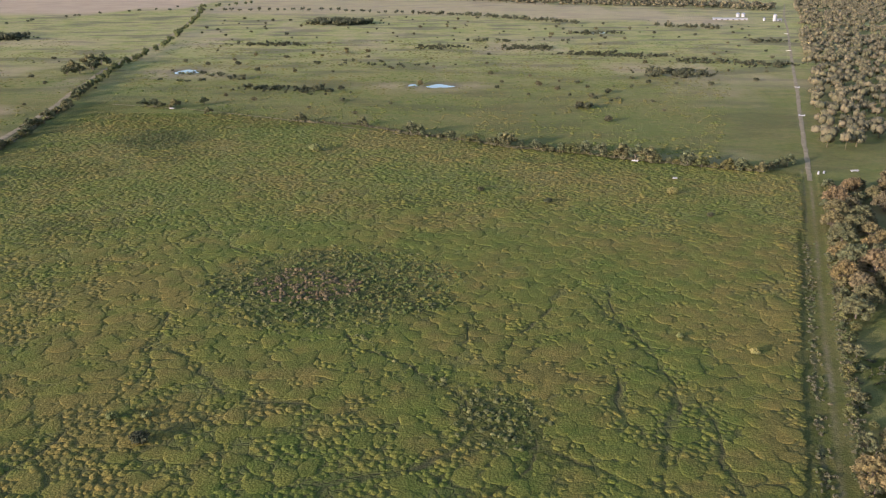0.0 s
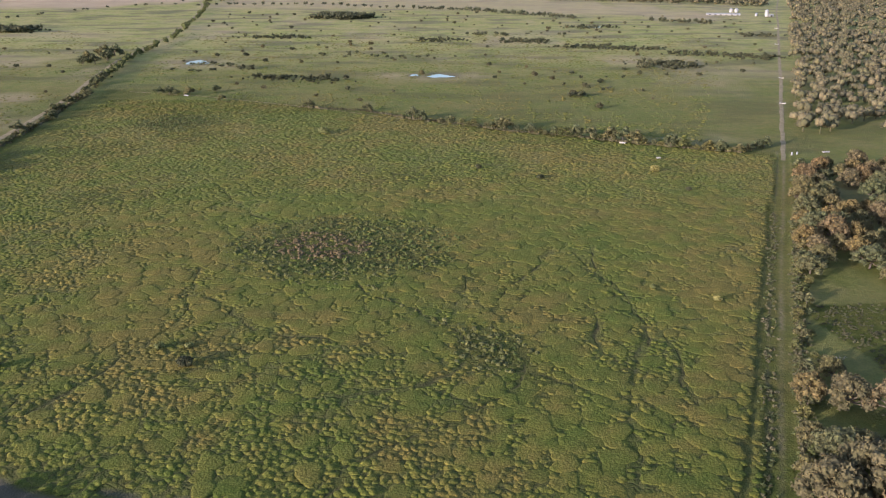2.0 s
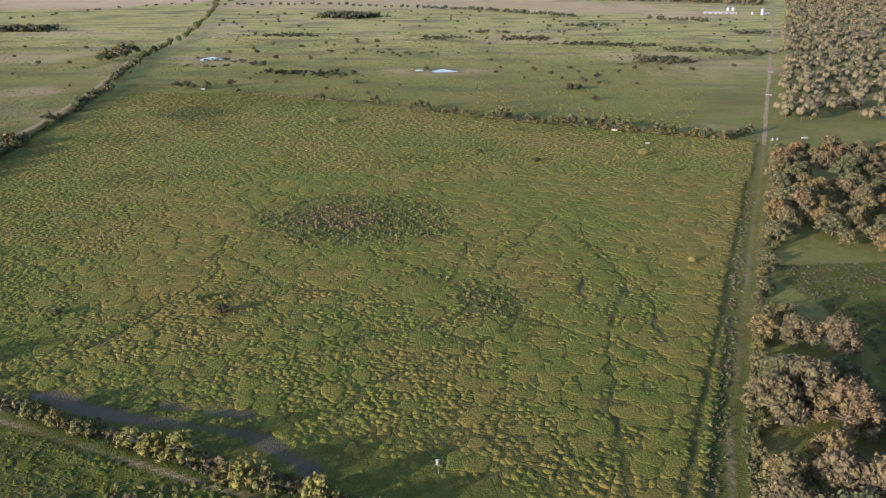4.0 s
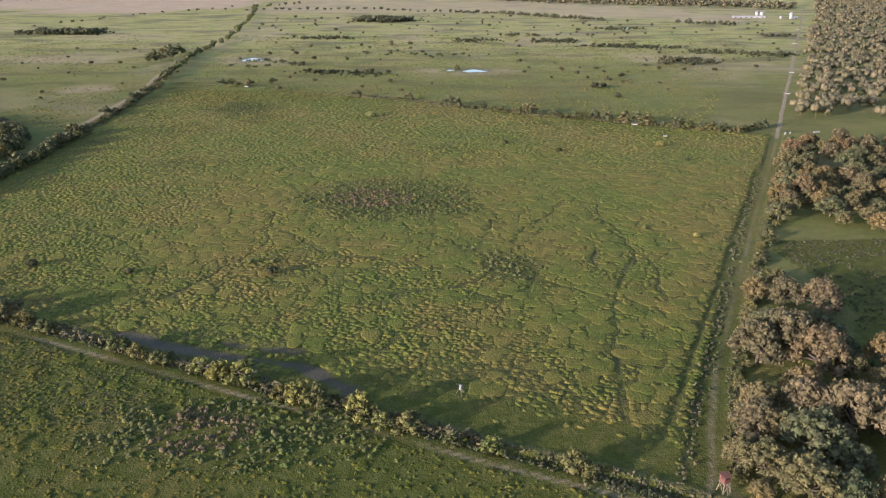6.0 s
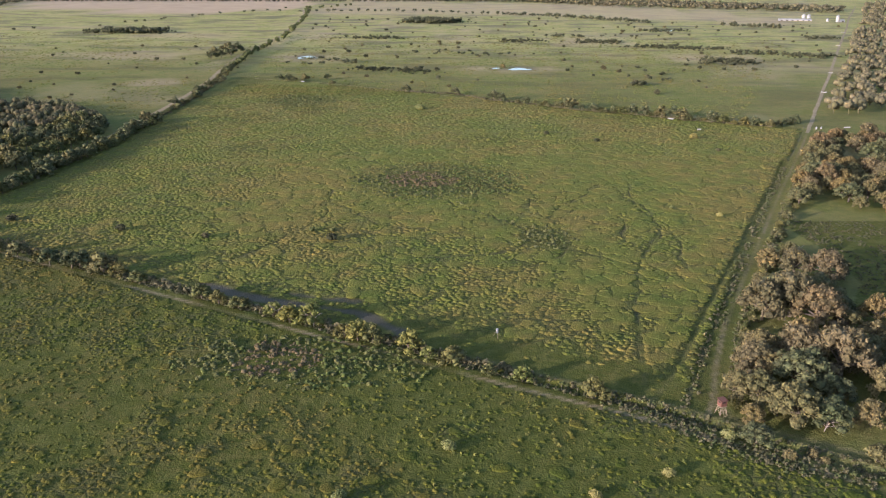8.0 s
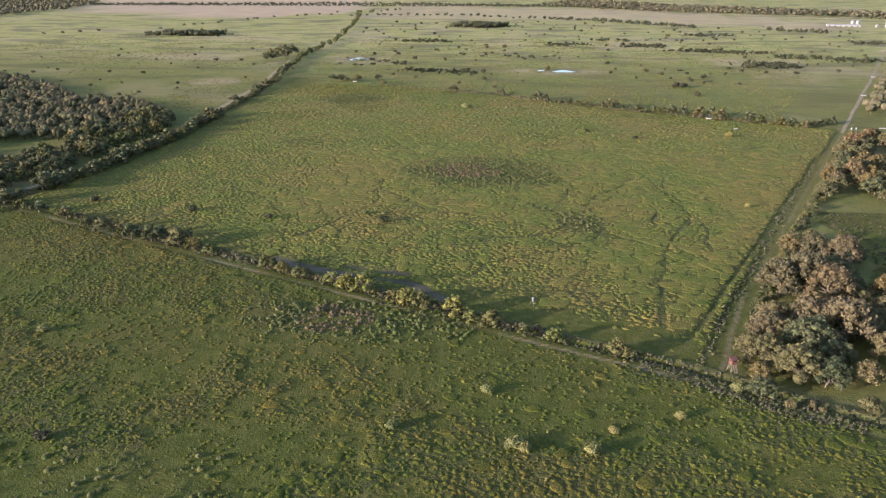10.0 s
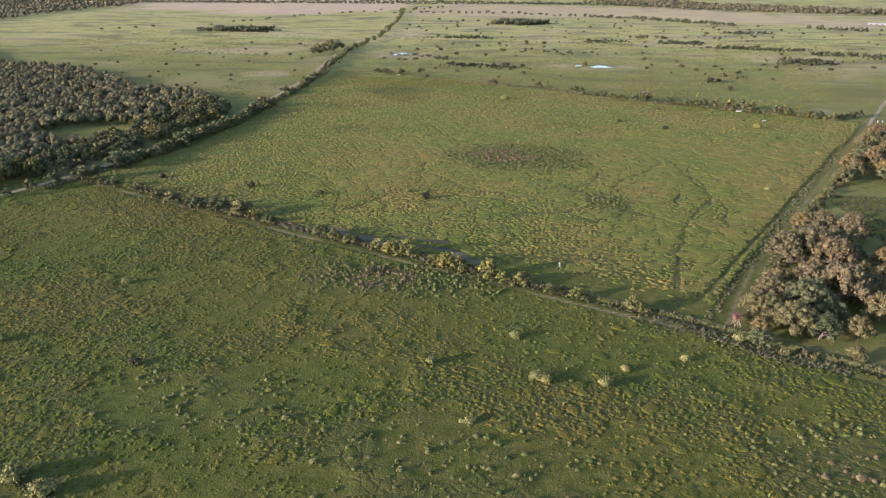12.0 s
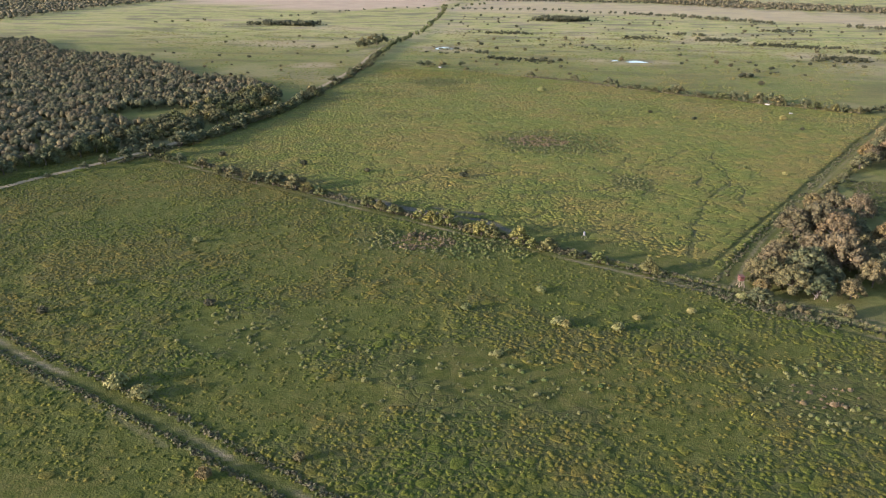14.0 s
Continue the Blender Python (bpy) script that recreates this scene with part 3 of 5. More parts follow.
def build_ground():
    xs = grid_lines([(-222, -150, 1.3), (-150, 100, 1.0), (100, 170, 1.0)], 7000)
    ys = grid_lines([(-92, 220, 1.0), (220, 440, 1.3)], 7000)
    sx, sy = np.gradient(xs), np.gradient(ys)
    x, y = np.meshgrid(xs, ys)
    spacing = np.maximum(sx[None, :], sy[:, None])
    h, m, calm, e1, own = relief(x, y, True)
    gap = m
    # Northward lift of the mats' colour, painted for haze and low view angle.
    haze_lift = step(45, 300, y + 50 * (fnoise(x, y, 40, 2) - 0.5))
    keep = 1 - step(2.0, 4.0, spacing)
    h *= keep
    gap = gap * keep
    lane_d, track_d, south_d = off_line(x, y, LANE), off_line(x, y, TRACK), off_line(x, y, SOUTH)
    worn = step(0.35, 0.6, fnoise(x, y, 25, 3))
    bare = 0.6 * (1 - step(0.25, 0.8, lane_d)) * (0.3 + 0.7 * worn)
    bare = np.maximum(bare, 0.10 * (1 - step(0.3, 1.1, off_line(x, y, PALE))) * (y < 250))
    bare = np.maximum(bare, (0.2 + 0.7 * worn) * (1 - step(0.2, 0.85, track_d)))
    bare = np.maximum(bare, (0.10 + 0.9 * step(0.42, 0.6, fnoise(x, y, 12, 1))) * 0.75 * (1 - step(0.35, 1.05, south_d)))
    bare = np.maximum(bare, 0.25 * (1 - step(0.4, 1.1, off_line(x, y, SOUTH_B))))
    bare = np.maximum(bare, 0.3 * (1 - step(0.3, 1.0, off_line(x, y, LANE_EXIT))))
    bare = np.maximum(bare, 0.22 * (1 - step(0.4, 1.4, off_line(x, y, shifted(TRACK, -7.8)))) * (x > -10))
    lush = np.clip(1.35 * (1 - m), 0, 1)
    lush = np.maximum(lush, 0.8 * step(0.56, 0.70, fnoise(x, y, 38, 5)))
    lush = np.maximum(lush, 0.6 * thicket_at(x, y))
    wet = 1 - step(1.2, 2.8, off_line(x, y, MUD) + 3 * (vnoise(x, y, 6, 3) - 0.4))
    wet = np.maximum(wet, 0.8 * (1 - step(0.8, 2.2, off_line(x, y, MUD_B) + 2 * (vnoise(x, y, 6, 3) - 0.4))))
    wet = np.maximum(wet, 0.55 * (1 - step(0.3, 1.0, off_line(x, y, DITCH) + 0.8 * vnoise(x, y, 5, 2))))
    wet = np.maximum(wet, 0.4 * (1 - step(0.2, 0.9, off_line(x, y, TRAIL) + vnoise(x, y, 3, 1))))
    for px, py, a, b, _ in PONDS:
        wet = np.maximum(wet, 0.7 * (1 - step(1.0, 1.9, np.hypot((x - px) / a, (y - py) / b) + 0.5 * (vnoise(x, y, 8, 1) - 0.5))))
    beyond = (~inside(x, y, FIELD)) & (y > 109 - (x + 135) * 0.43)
    # Open pasture colour, with its painted haze, grows stronger to the north.
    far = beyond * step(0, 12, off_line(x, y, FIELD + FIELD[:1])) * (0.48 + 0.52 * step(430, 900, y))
    lush = lush * (1 - far * 0.8)
    lane_green = 0.62 * (1 - step(2.0, 3.6, lane_d)) * (y < 370)
    lush = np.where(lane_green > 0.01, lane_green, lush)
    # Meadow set fully lush; its darker colour stands in for oak shade.
    lush = np.maximum(lush, inside(x, y, MEADOW) * 1.0)
    stubble = [(-410, 1390), (-480, 1330), (-570, 1230), (-680, 1290), (-860, 1330), (-1010, 1460), (-1100, 1700), (-1500, 2400), (-500, 2000)]
    stubble_b = [(-380, 1290), (60, 1230), (330, 1080), (360, 1230), (130, 1560), (-380, 1700)]
    dry = np.maximum(inside(x, y, stubble) * 0.95, inside(x, y, stubble_b) * 0.55)
    patches = step(0.55, 0.80, fnoise(x, y, 90, 0) + 0.35 * (fnoise(x, y, 14, 3) - 0.5)) * far * 0.4
    dry = np.maximum(dry, patches)
    for px, py, a, b in WORN:
        dry = np.maximum(dry, 0.42 * (1 - step(0.55, 1.1, np.hypot((x - px) / a, (y - py) / b) + 0.7 * (fnoise(x, y, 16, 2) - 0.5))))
    v = np.stack([x, y, h], -1).reshape(-1, 3)
    ny, nx = x.shape
    i = np.arange(nx * ny).reshape(ny, nx)
    f = np.stack([i[:-1, :-1], i[:-1, 1:], i[1:, 1:], i[1:, :-1]], -1).reshape(-1, 4)
    me = mesh_from("ground", v, f, GROUND, True)
    for name, chans in (("cover", (gap, lush, bare)), ("kind", (dry, wet, far)), ("seams", (e1 / 3, calm, haze_lift))):
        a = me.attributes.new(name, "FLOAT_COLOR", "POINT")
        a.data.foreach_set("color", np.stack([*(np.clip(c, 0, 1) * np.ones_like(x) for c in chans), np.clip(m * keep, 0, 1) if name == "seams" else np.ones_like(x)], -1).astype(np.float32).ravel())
    tagged(new("ground", me), "olive green pasture with brush mats, tracks and bare earth", "ground", kind="structure")


build_ground()


def height(x, y):
    return relief(np.atleast_1d(np.asarray(x, float)), np.atleast_1d(np.asarray(y, float)))[0]


# ---- roads and tracks away from the near pasture ----
def strip(name, line, half, lift, label, seed, ragged=0.3):
    """A ribbon of packed dirt that lies on the ground."""
    q = along(line, 2.0)
    x, y, hd = (np.array([p[i] for p in q]) for i in range(3))
    hd = np.unwrap(hd)
    hd = np.convolve(np.pad(hd, 4, mode="edge"), np.ones(9) / 9, mode="valid")
    verts = []
    offs = np.array([-1, -0.5, 0, 0.5, 1])
    for k, o in enumerate(offs):
        w = half * (1 + ragged * (vnoise(x + 50 * k, y, 6, seed) - 0.5) * 2) * o
        px, py = x + w * np.sin(hd), y - w * np.cos(hd)
        verts.append(np.stack([px, py, height(px, py) + lift - 0.06 * abs(o)], -1))
    v = np.stack(verts, 1).reshape(-1, 3)
    i = np.arange(len(x) * 5).reshape(-1, 5)
    f = np.stack([i[:-1, :-1], i[1:, :-1], i[1:, 1:], i[:-1, 1:]], -1).reshape(-1, 4)
    return tagged(new(name, mesh_from(name, v, f[:, ::-1], DIRT, True)), label, name, kind="structure")


def roads():
    strip("road", GRAVEL, 1.8, 0.16, "pale gravel road between hedges", 1, 0.15)
    strip("lane", LANE[13:], 1.15, 0.14, "pale dirt lane running to the farm", 2)
    strip("path", NORTH[1:7], 0.5, 0.14, "faint dirt path beside the hedge", 3, 0.6)


roads()


# ---- ponds ----
def water_material():
    n = Nodes("pond water")
    return n.finish((0.045, 0.055, 0.06), 0.05, n.noise(1.5, 2), 0.05, 0.02, spec=0.5)


WATER = water_material()
for px, py, a, b, lean in PONDS:
    bm = bmesh.new()
    ring = []
    for k in range(40):
        w = 2 * math.pi * k / 40
        r = 0.92 + 0.16 * math.sin(3 * w + px) + 0.07 * math.sin(7 * w + py)
        ring.append(bm.verts.new((px + a * r * math.cos(w), py + b * r * math.sin(w), 0.06)))
    bm.faces.new(ring)
    tagged(new("water", bm_mesh("pond", bm, WATER)), "still pond reflecting the pale evening sky", "pond", kind="structure")


# ---- brush: what nobody could count ----
def tufts(name, x, y, rad, tall, material, label, per=7, seed=1, category="brush", lift=0.0):
    """Many small tufts of leaves in one mesh; rad and tall in metres, per point."""
    rnd = np.random.default_rng(seed)
    n = len(x)
    z = height(x, y) + lift
    d = rnd.normal(size=(n, per, 3))
    d[..., 2] = np.abs(d[..., 2]) * 0.8 + 0.15
    d /= np.linalg.norm(d, axis=2, keepdims=True)
    size = np.stack([rad, rad, tall], -1)[:, None]
    base = np.stack([x, y, z - 0.05], -1)[:, None]
    p = base + d * size * rnd.uniform(0.55, 1.0, (n, per, 1))
    nor = d + rnd.normal(scale=0.45, size=d.shape)
    nor /= np.linalg.norm(nor, axis=2, keepdims=True)
    a = np.cross(nor, rnd.normal(size=d.shape))
    a /= np.linalg.norm(a, axis=2, keepdims=True)
    b = np.cross(nor, a)
    s = rad[:, None, None] * rnd.uniform(0.35, 0.75, (n, per, 1))
    tri = np.stack([p - a * s - b * s * 0.5, p + a * s - b * s * 0.5, p + b * s], 2).reshape(-1, 3)
    me = mesh_from(name, tri, np.arange(len(tri)).reshape(-1, 3), material)
    return tagged(new(name, me), label, category, kind="stuff")


def mounds(name, x, y, rad, tall, material, label, sides=7, seed=1):
    """Low rounded cushions of brush, closely set, in one mesh."""
    rnd = np.random.default_rng(seed)
    n = len(x)
    w = np.arange(sides) * 2 * math.pi / sides
    ring = np.concatenate([np.stack([np.cos(w), np.sin(w), 0 * w - 0.2], -1), np.stack([0.74 * np.cos(w + 0.4), 0.74 * np.sin(w + 0.4), 0 * w + 0.66], -1), [[0, 0, 1.0]]])
    k = np.arange(sides)
    j = (k + 1) % sides
    faces = np.concatenate([np.stack([k, j, k + sides], -1), np.stack([j, j + sides, k + sides], -1), np.stack([k + sides, j + sides, 0 * k + 2 * sides], -1)])
    turn = rnd.uniform(0, 6.3, n)
    v = ring[None] * rnd.uniform(0.84, 1.16, (n, 2 * sides + 1, 1))
    c, q = np.cos(turn)[:, None], np.sin(turn)[:, None]
    stretch = rnd.uniform(0.8, 1.3, (n, 1))
    vx, vy = v[..., 0] * stretch, v[..., 1] / stretch
    vx, vy = vx * c - vy * q, vx * q + vy * c
    verts = np.stack([x[:, None] + vx * rad[:, None], y[:, None] + vy * rad[:, None], height(x, y)[:, None] + v[..., 2] * tall[:, None]], -1)
    f = (faces[None] + (np.arange(n) * (2 * sides + 1))[:, None, None]).reshape(-1, 3)
    me = mesh_from(name, verts.reshape(-1, 3), f, material, True)
    return tagged(new(name, me), label, "brush", kind="stuff")


def pillows(name, x, y, rad, tall, material, label, sides=14, seed=1):
    """Broad low mats of brush with an uneven rim and a rounded top, in one mesh."""
    rnd = np.random.default_rng(seed)
    n = len(x)
    w = np.arange(sides) * 2 * math.pi / sides
    shape = [(1.0, -0.15), (0.94, 0.55), (0.80, 0.85), (0.42, 0.97)]
    rim = 1 + 0.16 * np.sin(2 * w[None] + rnd.uniform(0, 6.3, (n, 1))) + 0.10 * np.sin(3 * w[None] + rnd.uniform(0, 6.3, (n, 1))) + rnd.normal(scale=0.05, size=(n, sides))
    px = np.concatenate([r * rim * np.cos(w) for r, _ in shape] + [np.zeros((n, 1))], 1) * rad[:, None]
    py = np.concatenate([r * rim * np.sin(w) for r, _ in shape] + [np.zeros((n, 1))], 1) * rad[:, None]
    pz = np.concatenate([np.full((n, sides), z) for _, z in shape] + [np.ones((n, 1))], 1)
    pz = pz * tall[:, None] * rnd.uniform(0.86, 1.14, pz.shape)
    verts = np.stack([x[:, None] + px, y[:, None] + py, height(x, y)[:, None] + pz], -1).reshape(-1, 3)
    k = np.arange(sides)
    j = (k + 1) % sides
    rings = len(shape)
    faces = [np.stack([k + i * sides, j + i * sides, k + (i + 1) * sides], -1) for i in range(rings - 1)]
    faces += [np.stack([j + i * sides, j + (i + 1) * sides, k + (i + 1) * sides], -1) for i in range(rings - 1)]
    faces.append(np.stack([k + (rings - 1) * sides, j + (rings - 1) * sides, 0 * k + rings * sides], -1))
    f = (np.concatenate(faces)[None] + (np.arange(n) * (rings * sides + 1))[:, None, None]).reshape(-1, 3)
    return tagged(new(name, mesh_from(name, verts, f, material, True)), label, "brush", kind="stuff")


def scatter(n, x0, x1, y0, y1, accept, seed):
    rnd = np.random.default_rng(seed)
    x, y = rnd.uniform(x0, x1, n), rnd.uniform(y0, y1, n)
    k = rnd.random(n) < accept(x, y)
    return x[k], y[k], rnd


def brush():
    # cushions of brush, packed close but for the seams between the mats
    below = lambda x, y: (y < 109 - (x + 135) * 0.43) & (off_line(x, y, TRACK) > 1.3) & (off_line(x, y, SOUTH) > 1.6)
    off_trail = lambda x, y: off_line(x, y, TRAIL[:5])
    r = np.random.default_rng(10)
    gap = 4.6
    gx, gy = np.meshgrid(np.arange(-150, 110, gap), np.arange(40, 330, gap * 0.87))
    gx[1::2] += gap / 2
    px, py = gx.ravel() + r.normal(scale=gap * 0.22, size=gx.size), gy.ravel() + r.normal(scale=gap * 0.22, size=gx.size)
    _, cover, calm, e1, _ = relief(px, py, True)
    keep = (r.random(len(px)) < 0.15 + 1.1 * calm) & (cover > 0.75) & (e1 > 1.4) & (thicket_at(px, py) < 0.3) & (off_trail(px, py) > 2.2) & ~below(px, py)
    px, py, e1 = px[keep], py[keep], e1[keep]
    prad = np.minimum(gap * r.uniform(0.46, 0.74, len(px)), 1.05 * e1)
    prad = np.minimum(prad, np.maximum(0.9, np.minimum(off_line(px, py, PALE) - 0.7, off_line(px, py, DITCH) - 3.0)))
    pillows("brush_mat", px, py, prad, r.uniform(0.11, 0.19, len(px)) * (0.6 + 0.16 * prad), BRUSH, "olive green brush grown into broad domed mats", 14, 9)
    bands = ((35, 120, 1.65, 7, 1.3), (120, 260, 1.75, 6, 1.25), (260, 345, 2.1, 5, 0.8), (345, 500, 2.6, 5, 0.6))
    for i, (y0, y1, gap, sides, big) in enumerate(bands):
        r = np.random.default_rng(11 + i)
        gx, gy = np.meshgrid(np.arange(-215, 150, gap), np.arange(y0, y1, gap * 0.87))
        gx[1::2] += gap / 2
        x, y = gx.ravel() + r.normal(scale=gap * 0.26, size=gx.size), gy.ravel() + r.normal(scale=gap * 0.26, size=gx.size)
        seen = (x > -0.95 * (y + 215) - 5) & (x < 60 + 0.36 * np.maximum(y, 0)) & ~below(x, y)
        x, y = x[seen], y[seen]
        _, cover, calm, e1, own = relief(x, y, True)
        near = np.full(len(x), 9.0)
        for a0 in range(0, len(x), 4000):
            d = np.hypot(x[a0:a0 + 4000, None] - px[None], y[a0:a0 + 4000, None] - py[None]) - prad[None]
            near[a0:a0 + 4000] = d.min(1)
        thick = 0.55 + 0.45 * step(0.36, 0.5, fnoise(x, y, 15, 1))
        keep = (r.random(len(x)) < cover * thick * (1 - 0.9 * thicket_at(x, y))) & (e1 > 0.55) & (near > -0.15) & (off_trail(x, y) > 1.1)
        x, y, e1 = x[keep], y[keep], e1[keep]
        rad = np.minimum(gap * r.uniform(0.36, 0.74, len(x)), 0.95 * e1)
        wild = step(0.35, 0.65, fnoise(x, y, 16, 2))
        tall = rad * r.uniform(0.10, 0.20, len(x)) * big * (0.75 + 0.4 * wild)
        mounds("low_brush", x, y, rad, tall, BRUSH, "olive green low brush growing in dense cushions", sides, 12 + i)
    # rough tussocks over the pasture past the hedge
    r = np.random.default_rng(28)
    x, y = r.uniform(-330, 260, 16000), 390 + 520 * r.random(16000) ** 1.4
    keep = (x < 125 + 0.33 * (y - 390)) & (x > -215 - 0.2 * (y - 500)) & ~inside(x, y, FIELD) & (off_line(x, y, GRAVEL) > 9) & (r.random(16000) < 0.25 + 0.75 * step(0.38, 0.55, fnoise(x, y, 30, 3)))
    wx, wy = r.uniform(-640, -235, 9000), 360 + 560 * r.random(9000) ** 1.3
    more = (wx < -245 - 0.1 * (wy - 450)) & (wx > -300 - 0.95 * (wy - 380)) & (wy > 385 - 0.45 * (wx + 290)) & (r.random(9000) < step(0.36, 0.55, fnoise(wx, wy, 40, 2)))
    x, y = np.concatenate([x[keep], wx[more]]), np.concatenate([y[keep], wy[more]])
    rad = r.uniform(0.5, 1.5, len(x))
    mounds("pasture_tussocks", x, y, rad, rad * r.uniform(0.16, 0.34, len(x)), BRUSH, "olive tussocks and low brush over open pasture", 5, 29)
    # lower pasture: mats and cushions in drifts over grass
    r = np.random.default_rng(31)
    seen = lambda x, y: below(x, y) & (x > -0.95 * (y + 215) - 5)
    drifts = lambda x, y: 0.42 + 0.58 * step(0.36, 0.52, fnoise(x, y, 24, 4) + 0.25 * (fnoise(x, y, 5, 2) - 0.5))
    gap = 4.4
    gx, gy = np.meshgrid(np.arange(-255, 100, gap), np.arange(-92, 165, gap * 0.87))
    px, py = gx.ravel() + r.normal(scale=gap * 0.3, size=gx.size), gy.ravel() + r.normal(scale=gap * 0.3, size=gx.size)
    keep = seen(px, py) & (r.random(len(px)) < 0.34 * drifts(px, py)) & (thicket_at(px, py) < 0.4) & (off_line(px, py, TRACK) > 4) & (off_line(px, py, SOUTH) > 5)
    px, py = px[keep], py[keep]
    prad = r.uniform(0.8, 2.3, len(px)) * r.uniform(0.7, 1.0, len(px))
    pillows("brush_mat", px, py, prad, r.uniform(0.15, 0.28, len(px)) * (0.6 + 0.2 * prad), CUSHION, "olive and brown brush mats over rough grass", 12, 30)
    gap = 1.5
    gx, gy = np.meshgrid(np.arange(-255, 100, gap), np.arange(-92, 165, gap * 0.87))
    x, y = gx.ravel() + r.normal(scale=gap * 0.35, size=gx.size), gy.ravel() + r.normal(scale=gap * 0.35, size=gx.size)
    keep = seen(x, y) & (r.random(len(x)) < 0.88 * drifts(x, y)) & (thicket_at(x, y) < 0.6)
    x, y = x[keep], y[keep]
    near = np.full(len(x), 9.0)
    for a0 in range(0, len(x), 4000):
        near[a0:a0 + 4000] = (np.hypot(x[a0:a0 + 4000, None] - px[None], y[a0:a0 + 4000, None] - py[None]) - prad[None]).min(1)
    x, y = x[near > -0.2], y[near > -0.2]
    rad = gap * r.uniform(0.22, 0.62, len(x)) * r.uniform(0.7, 1.0, len(x))
    mounds("cushion_brush", x, y, rad, 0.05 + rad * r.uniform(0.16, 0.34, len(x)), CUSHION, "olive and brown low brush cushions over grass", 5, 32)
    # lighter small bushes over the lower pasture
    x, y, r = scatter(1500, -150, 90, -90, 105, lambda x, y: (y < 105 - (x + 135) * 0.43) * step(0.35, 0.6, fnoise(x, y, 18, 1)) * step(3, 5, off_line(x, y, TRACK)) * step(2, 3, off_line(x, y, SOUTH)), 21)
    tufts("small_bush", x, y, r.uniform(0.3, 0.7, len(x)), r.uniform(0.18, 0.45, len(x)), LEAF["m"], "small olive green bushes scattered over rough pasture", 10, 22, "bush")
    # brown weeds along the ditch, the track and the further track
    pts = []
    for line, half, n, seed in ((DITCH, 1.5, 380, 1), (shifted(LANE, 4.4)[1:14], 1.5, 1200, 7), (shifted(TRACK, -4.2), 1.2, 1500, 2), (shifted(TRACK, -6.5), 1.3, 900, 3), (shifted(SOUTH, 3.0), 0.8, 900, 4),
                                (shifted(SOUTH, -3.2), 0.9, 900, 5), ([(22, 46), (34, 41), (44, 30), (56, 24), (70, 19)], 3.2, 520, 6)):
        r = np.random.default_rng(40 + seed)
        q = along(line, 0.5)
        q = [p for p in q if -175 < p[0] < 120 and -100 < p[1] < 300]
        for k in r.integers(0, len(q), n):
            px, py, hd = q[k]
            o = r.normal(scale=half * 0.6)
            pts.append((px + o * math.sin(hd), py - o * math.cos(hd)))
    pts = np.array(pts)
    r = np.random.default_rng(50)
    tone = r.random(len(pts))
    for name, k, mat, lab in (("brown_weeds", tone < 0.6, LEAF["b"], "brown dry weeds lining ditch and track"),
                              ("ditch_shrub", tone >= 0.6, LEAF["s"], "pale grey green shrubs lining the ditch")):
        c = k.sum()
        tufts(name, pts[k, 0], pts[k, 1], r.uniform(0.25, 0.62, c), r.uniform(0.3, 0.7, c), mat, lab, 14, 51)
    # Meadow weeds, coloured dark to add to the painted tree shade.
    mx, my = r.uniform(88, 200, 5200), r.uniform(80, 190, 5200)
    k = inside(mx, my, MEADOW) & (fnoise(mx, my, 9, 2) > 0.42)
    c = k.sum()
    tufts("meadow_shrubs", mx[k], my[k], r.uniform(0.3, 0.7, c), r.uniform(0.15, 0.35, c), LEAF["d"], "meadow weeds between oaks, dark green to imitate tree shade", 9, 53, "weeds")
    # thickets of grey shrubs with a reddish heart
    sx, sy = [], []
    r = np.random.default_rng(60)
    red = []
    for cx, cy, rx, ry, n, heart in ((-36, 232, 40, 35, 4200, 0.36), (10, 158, 11, 15, 260, 0.0), (-50, 57, 34, 15, 2600, 0.3), (65, -22, 26, 18, 600, 0.3),
                                     (-18, -36, 40, 22, 320, 0.0), (-150, 430, 24, 26, 1300, 0.0), (-75, -25, 26, 20, 350, 0)):
        for _ in range(n):
            w, q = r.uniform(0, 2 * math.pi), math.sqrt(r.random())
            px, py = cx + rx * q * math.cos(w), cy + ry * q * math.sin(w)
            if r.random() > 1.15 - 0.95 * q or (heart and r.random() > 0.4 + 0.6 * vnoise(px, py, 7, 2)):
                continue
            tone = 1 if math.hypot(px - cx + 0.18 * rx, py - cy) < heart * rx * (0.7 + 0.5 * vnoise(px, py, 6, 1)) else 0
            if tone == 0 and r.random() < (0.75 if heart and px > cx + 0.1 * rx else 0.3):
                tone = 2
            sx.append(px), sy.append(py), red.append(tone)
    for px, py, _ in along([(-24, 196), (-11, 179), (4, 168), (9, 156)], 1.1):
        sx.append(px + r.normal()), sy.append(py + r.normal()), red.append(0)
    sx, sy, red = np.array(sx), np.array(sy), np.array(red)
    for name, k, mat, lab in (("grey_shrubs", red == 0, LEAF["s"], "grey green shrubs crowding a damp hollow"),
                              ("green_shrubs", red == 2, LEAF["k"], "leafy green shrubs in a damp hollow"),
                              ("reddish_shrubs", red == 1, LEAF["r"], "reddish brown dry shrubs in a damp hollow")):
        c = k.sum()
        rad = 0.26 + 0.62 * r.random(c) ** 2.2
        tall = rad * r.uniform(0.45, 0.95, c)
        mounds(name, sx[k], sy[k], rad, tall, mat, lab, 6, 62)
        tufts(name, sx[k], sy[k], rad * 1.05, tall * 1.1, mat, lab, 10, 61, "shrub")


brush()


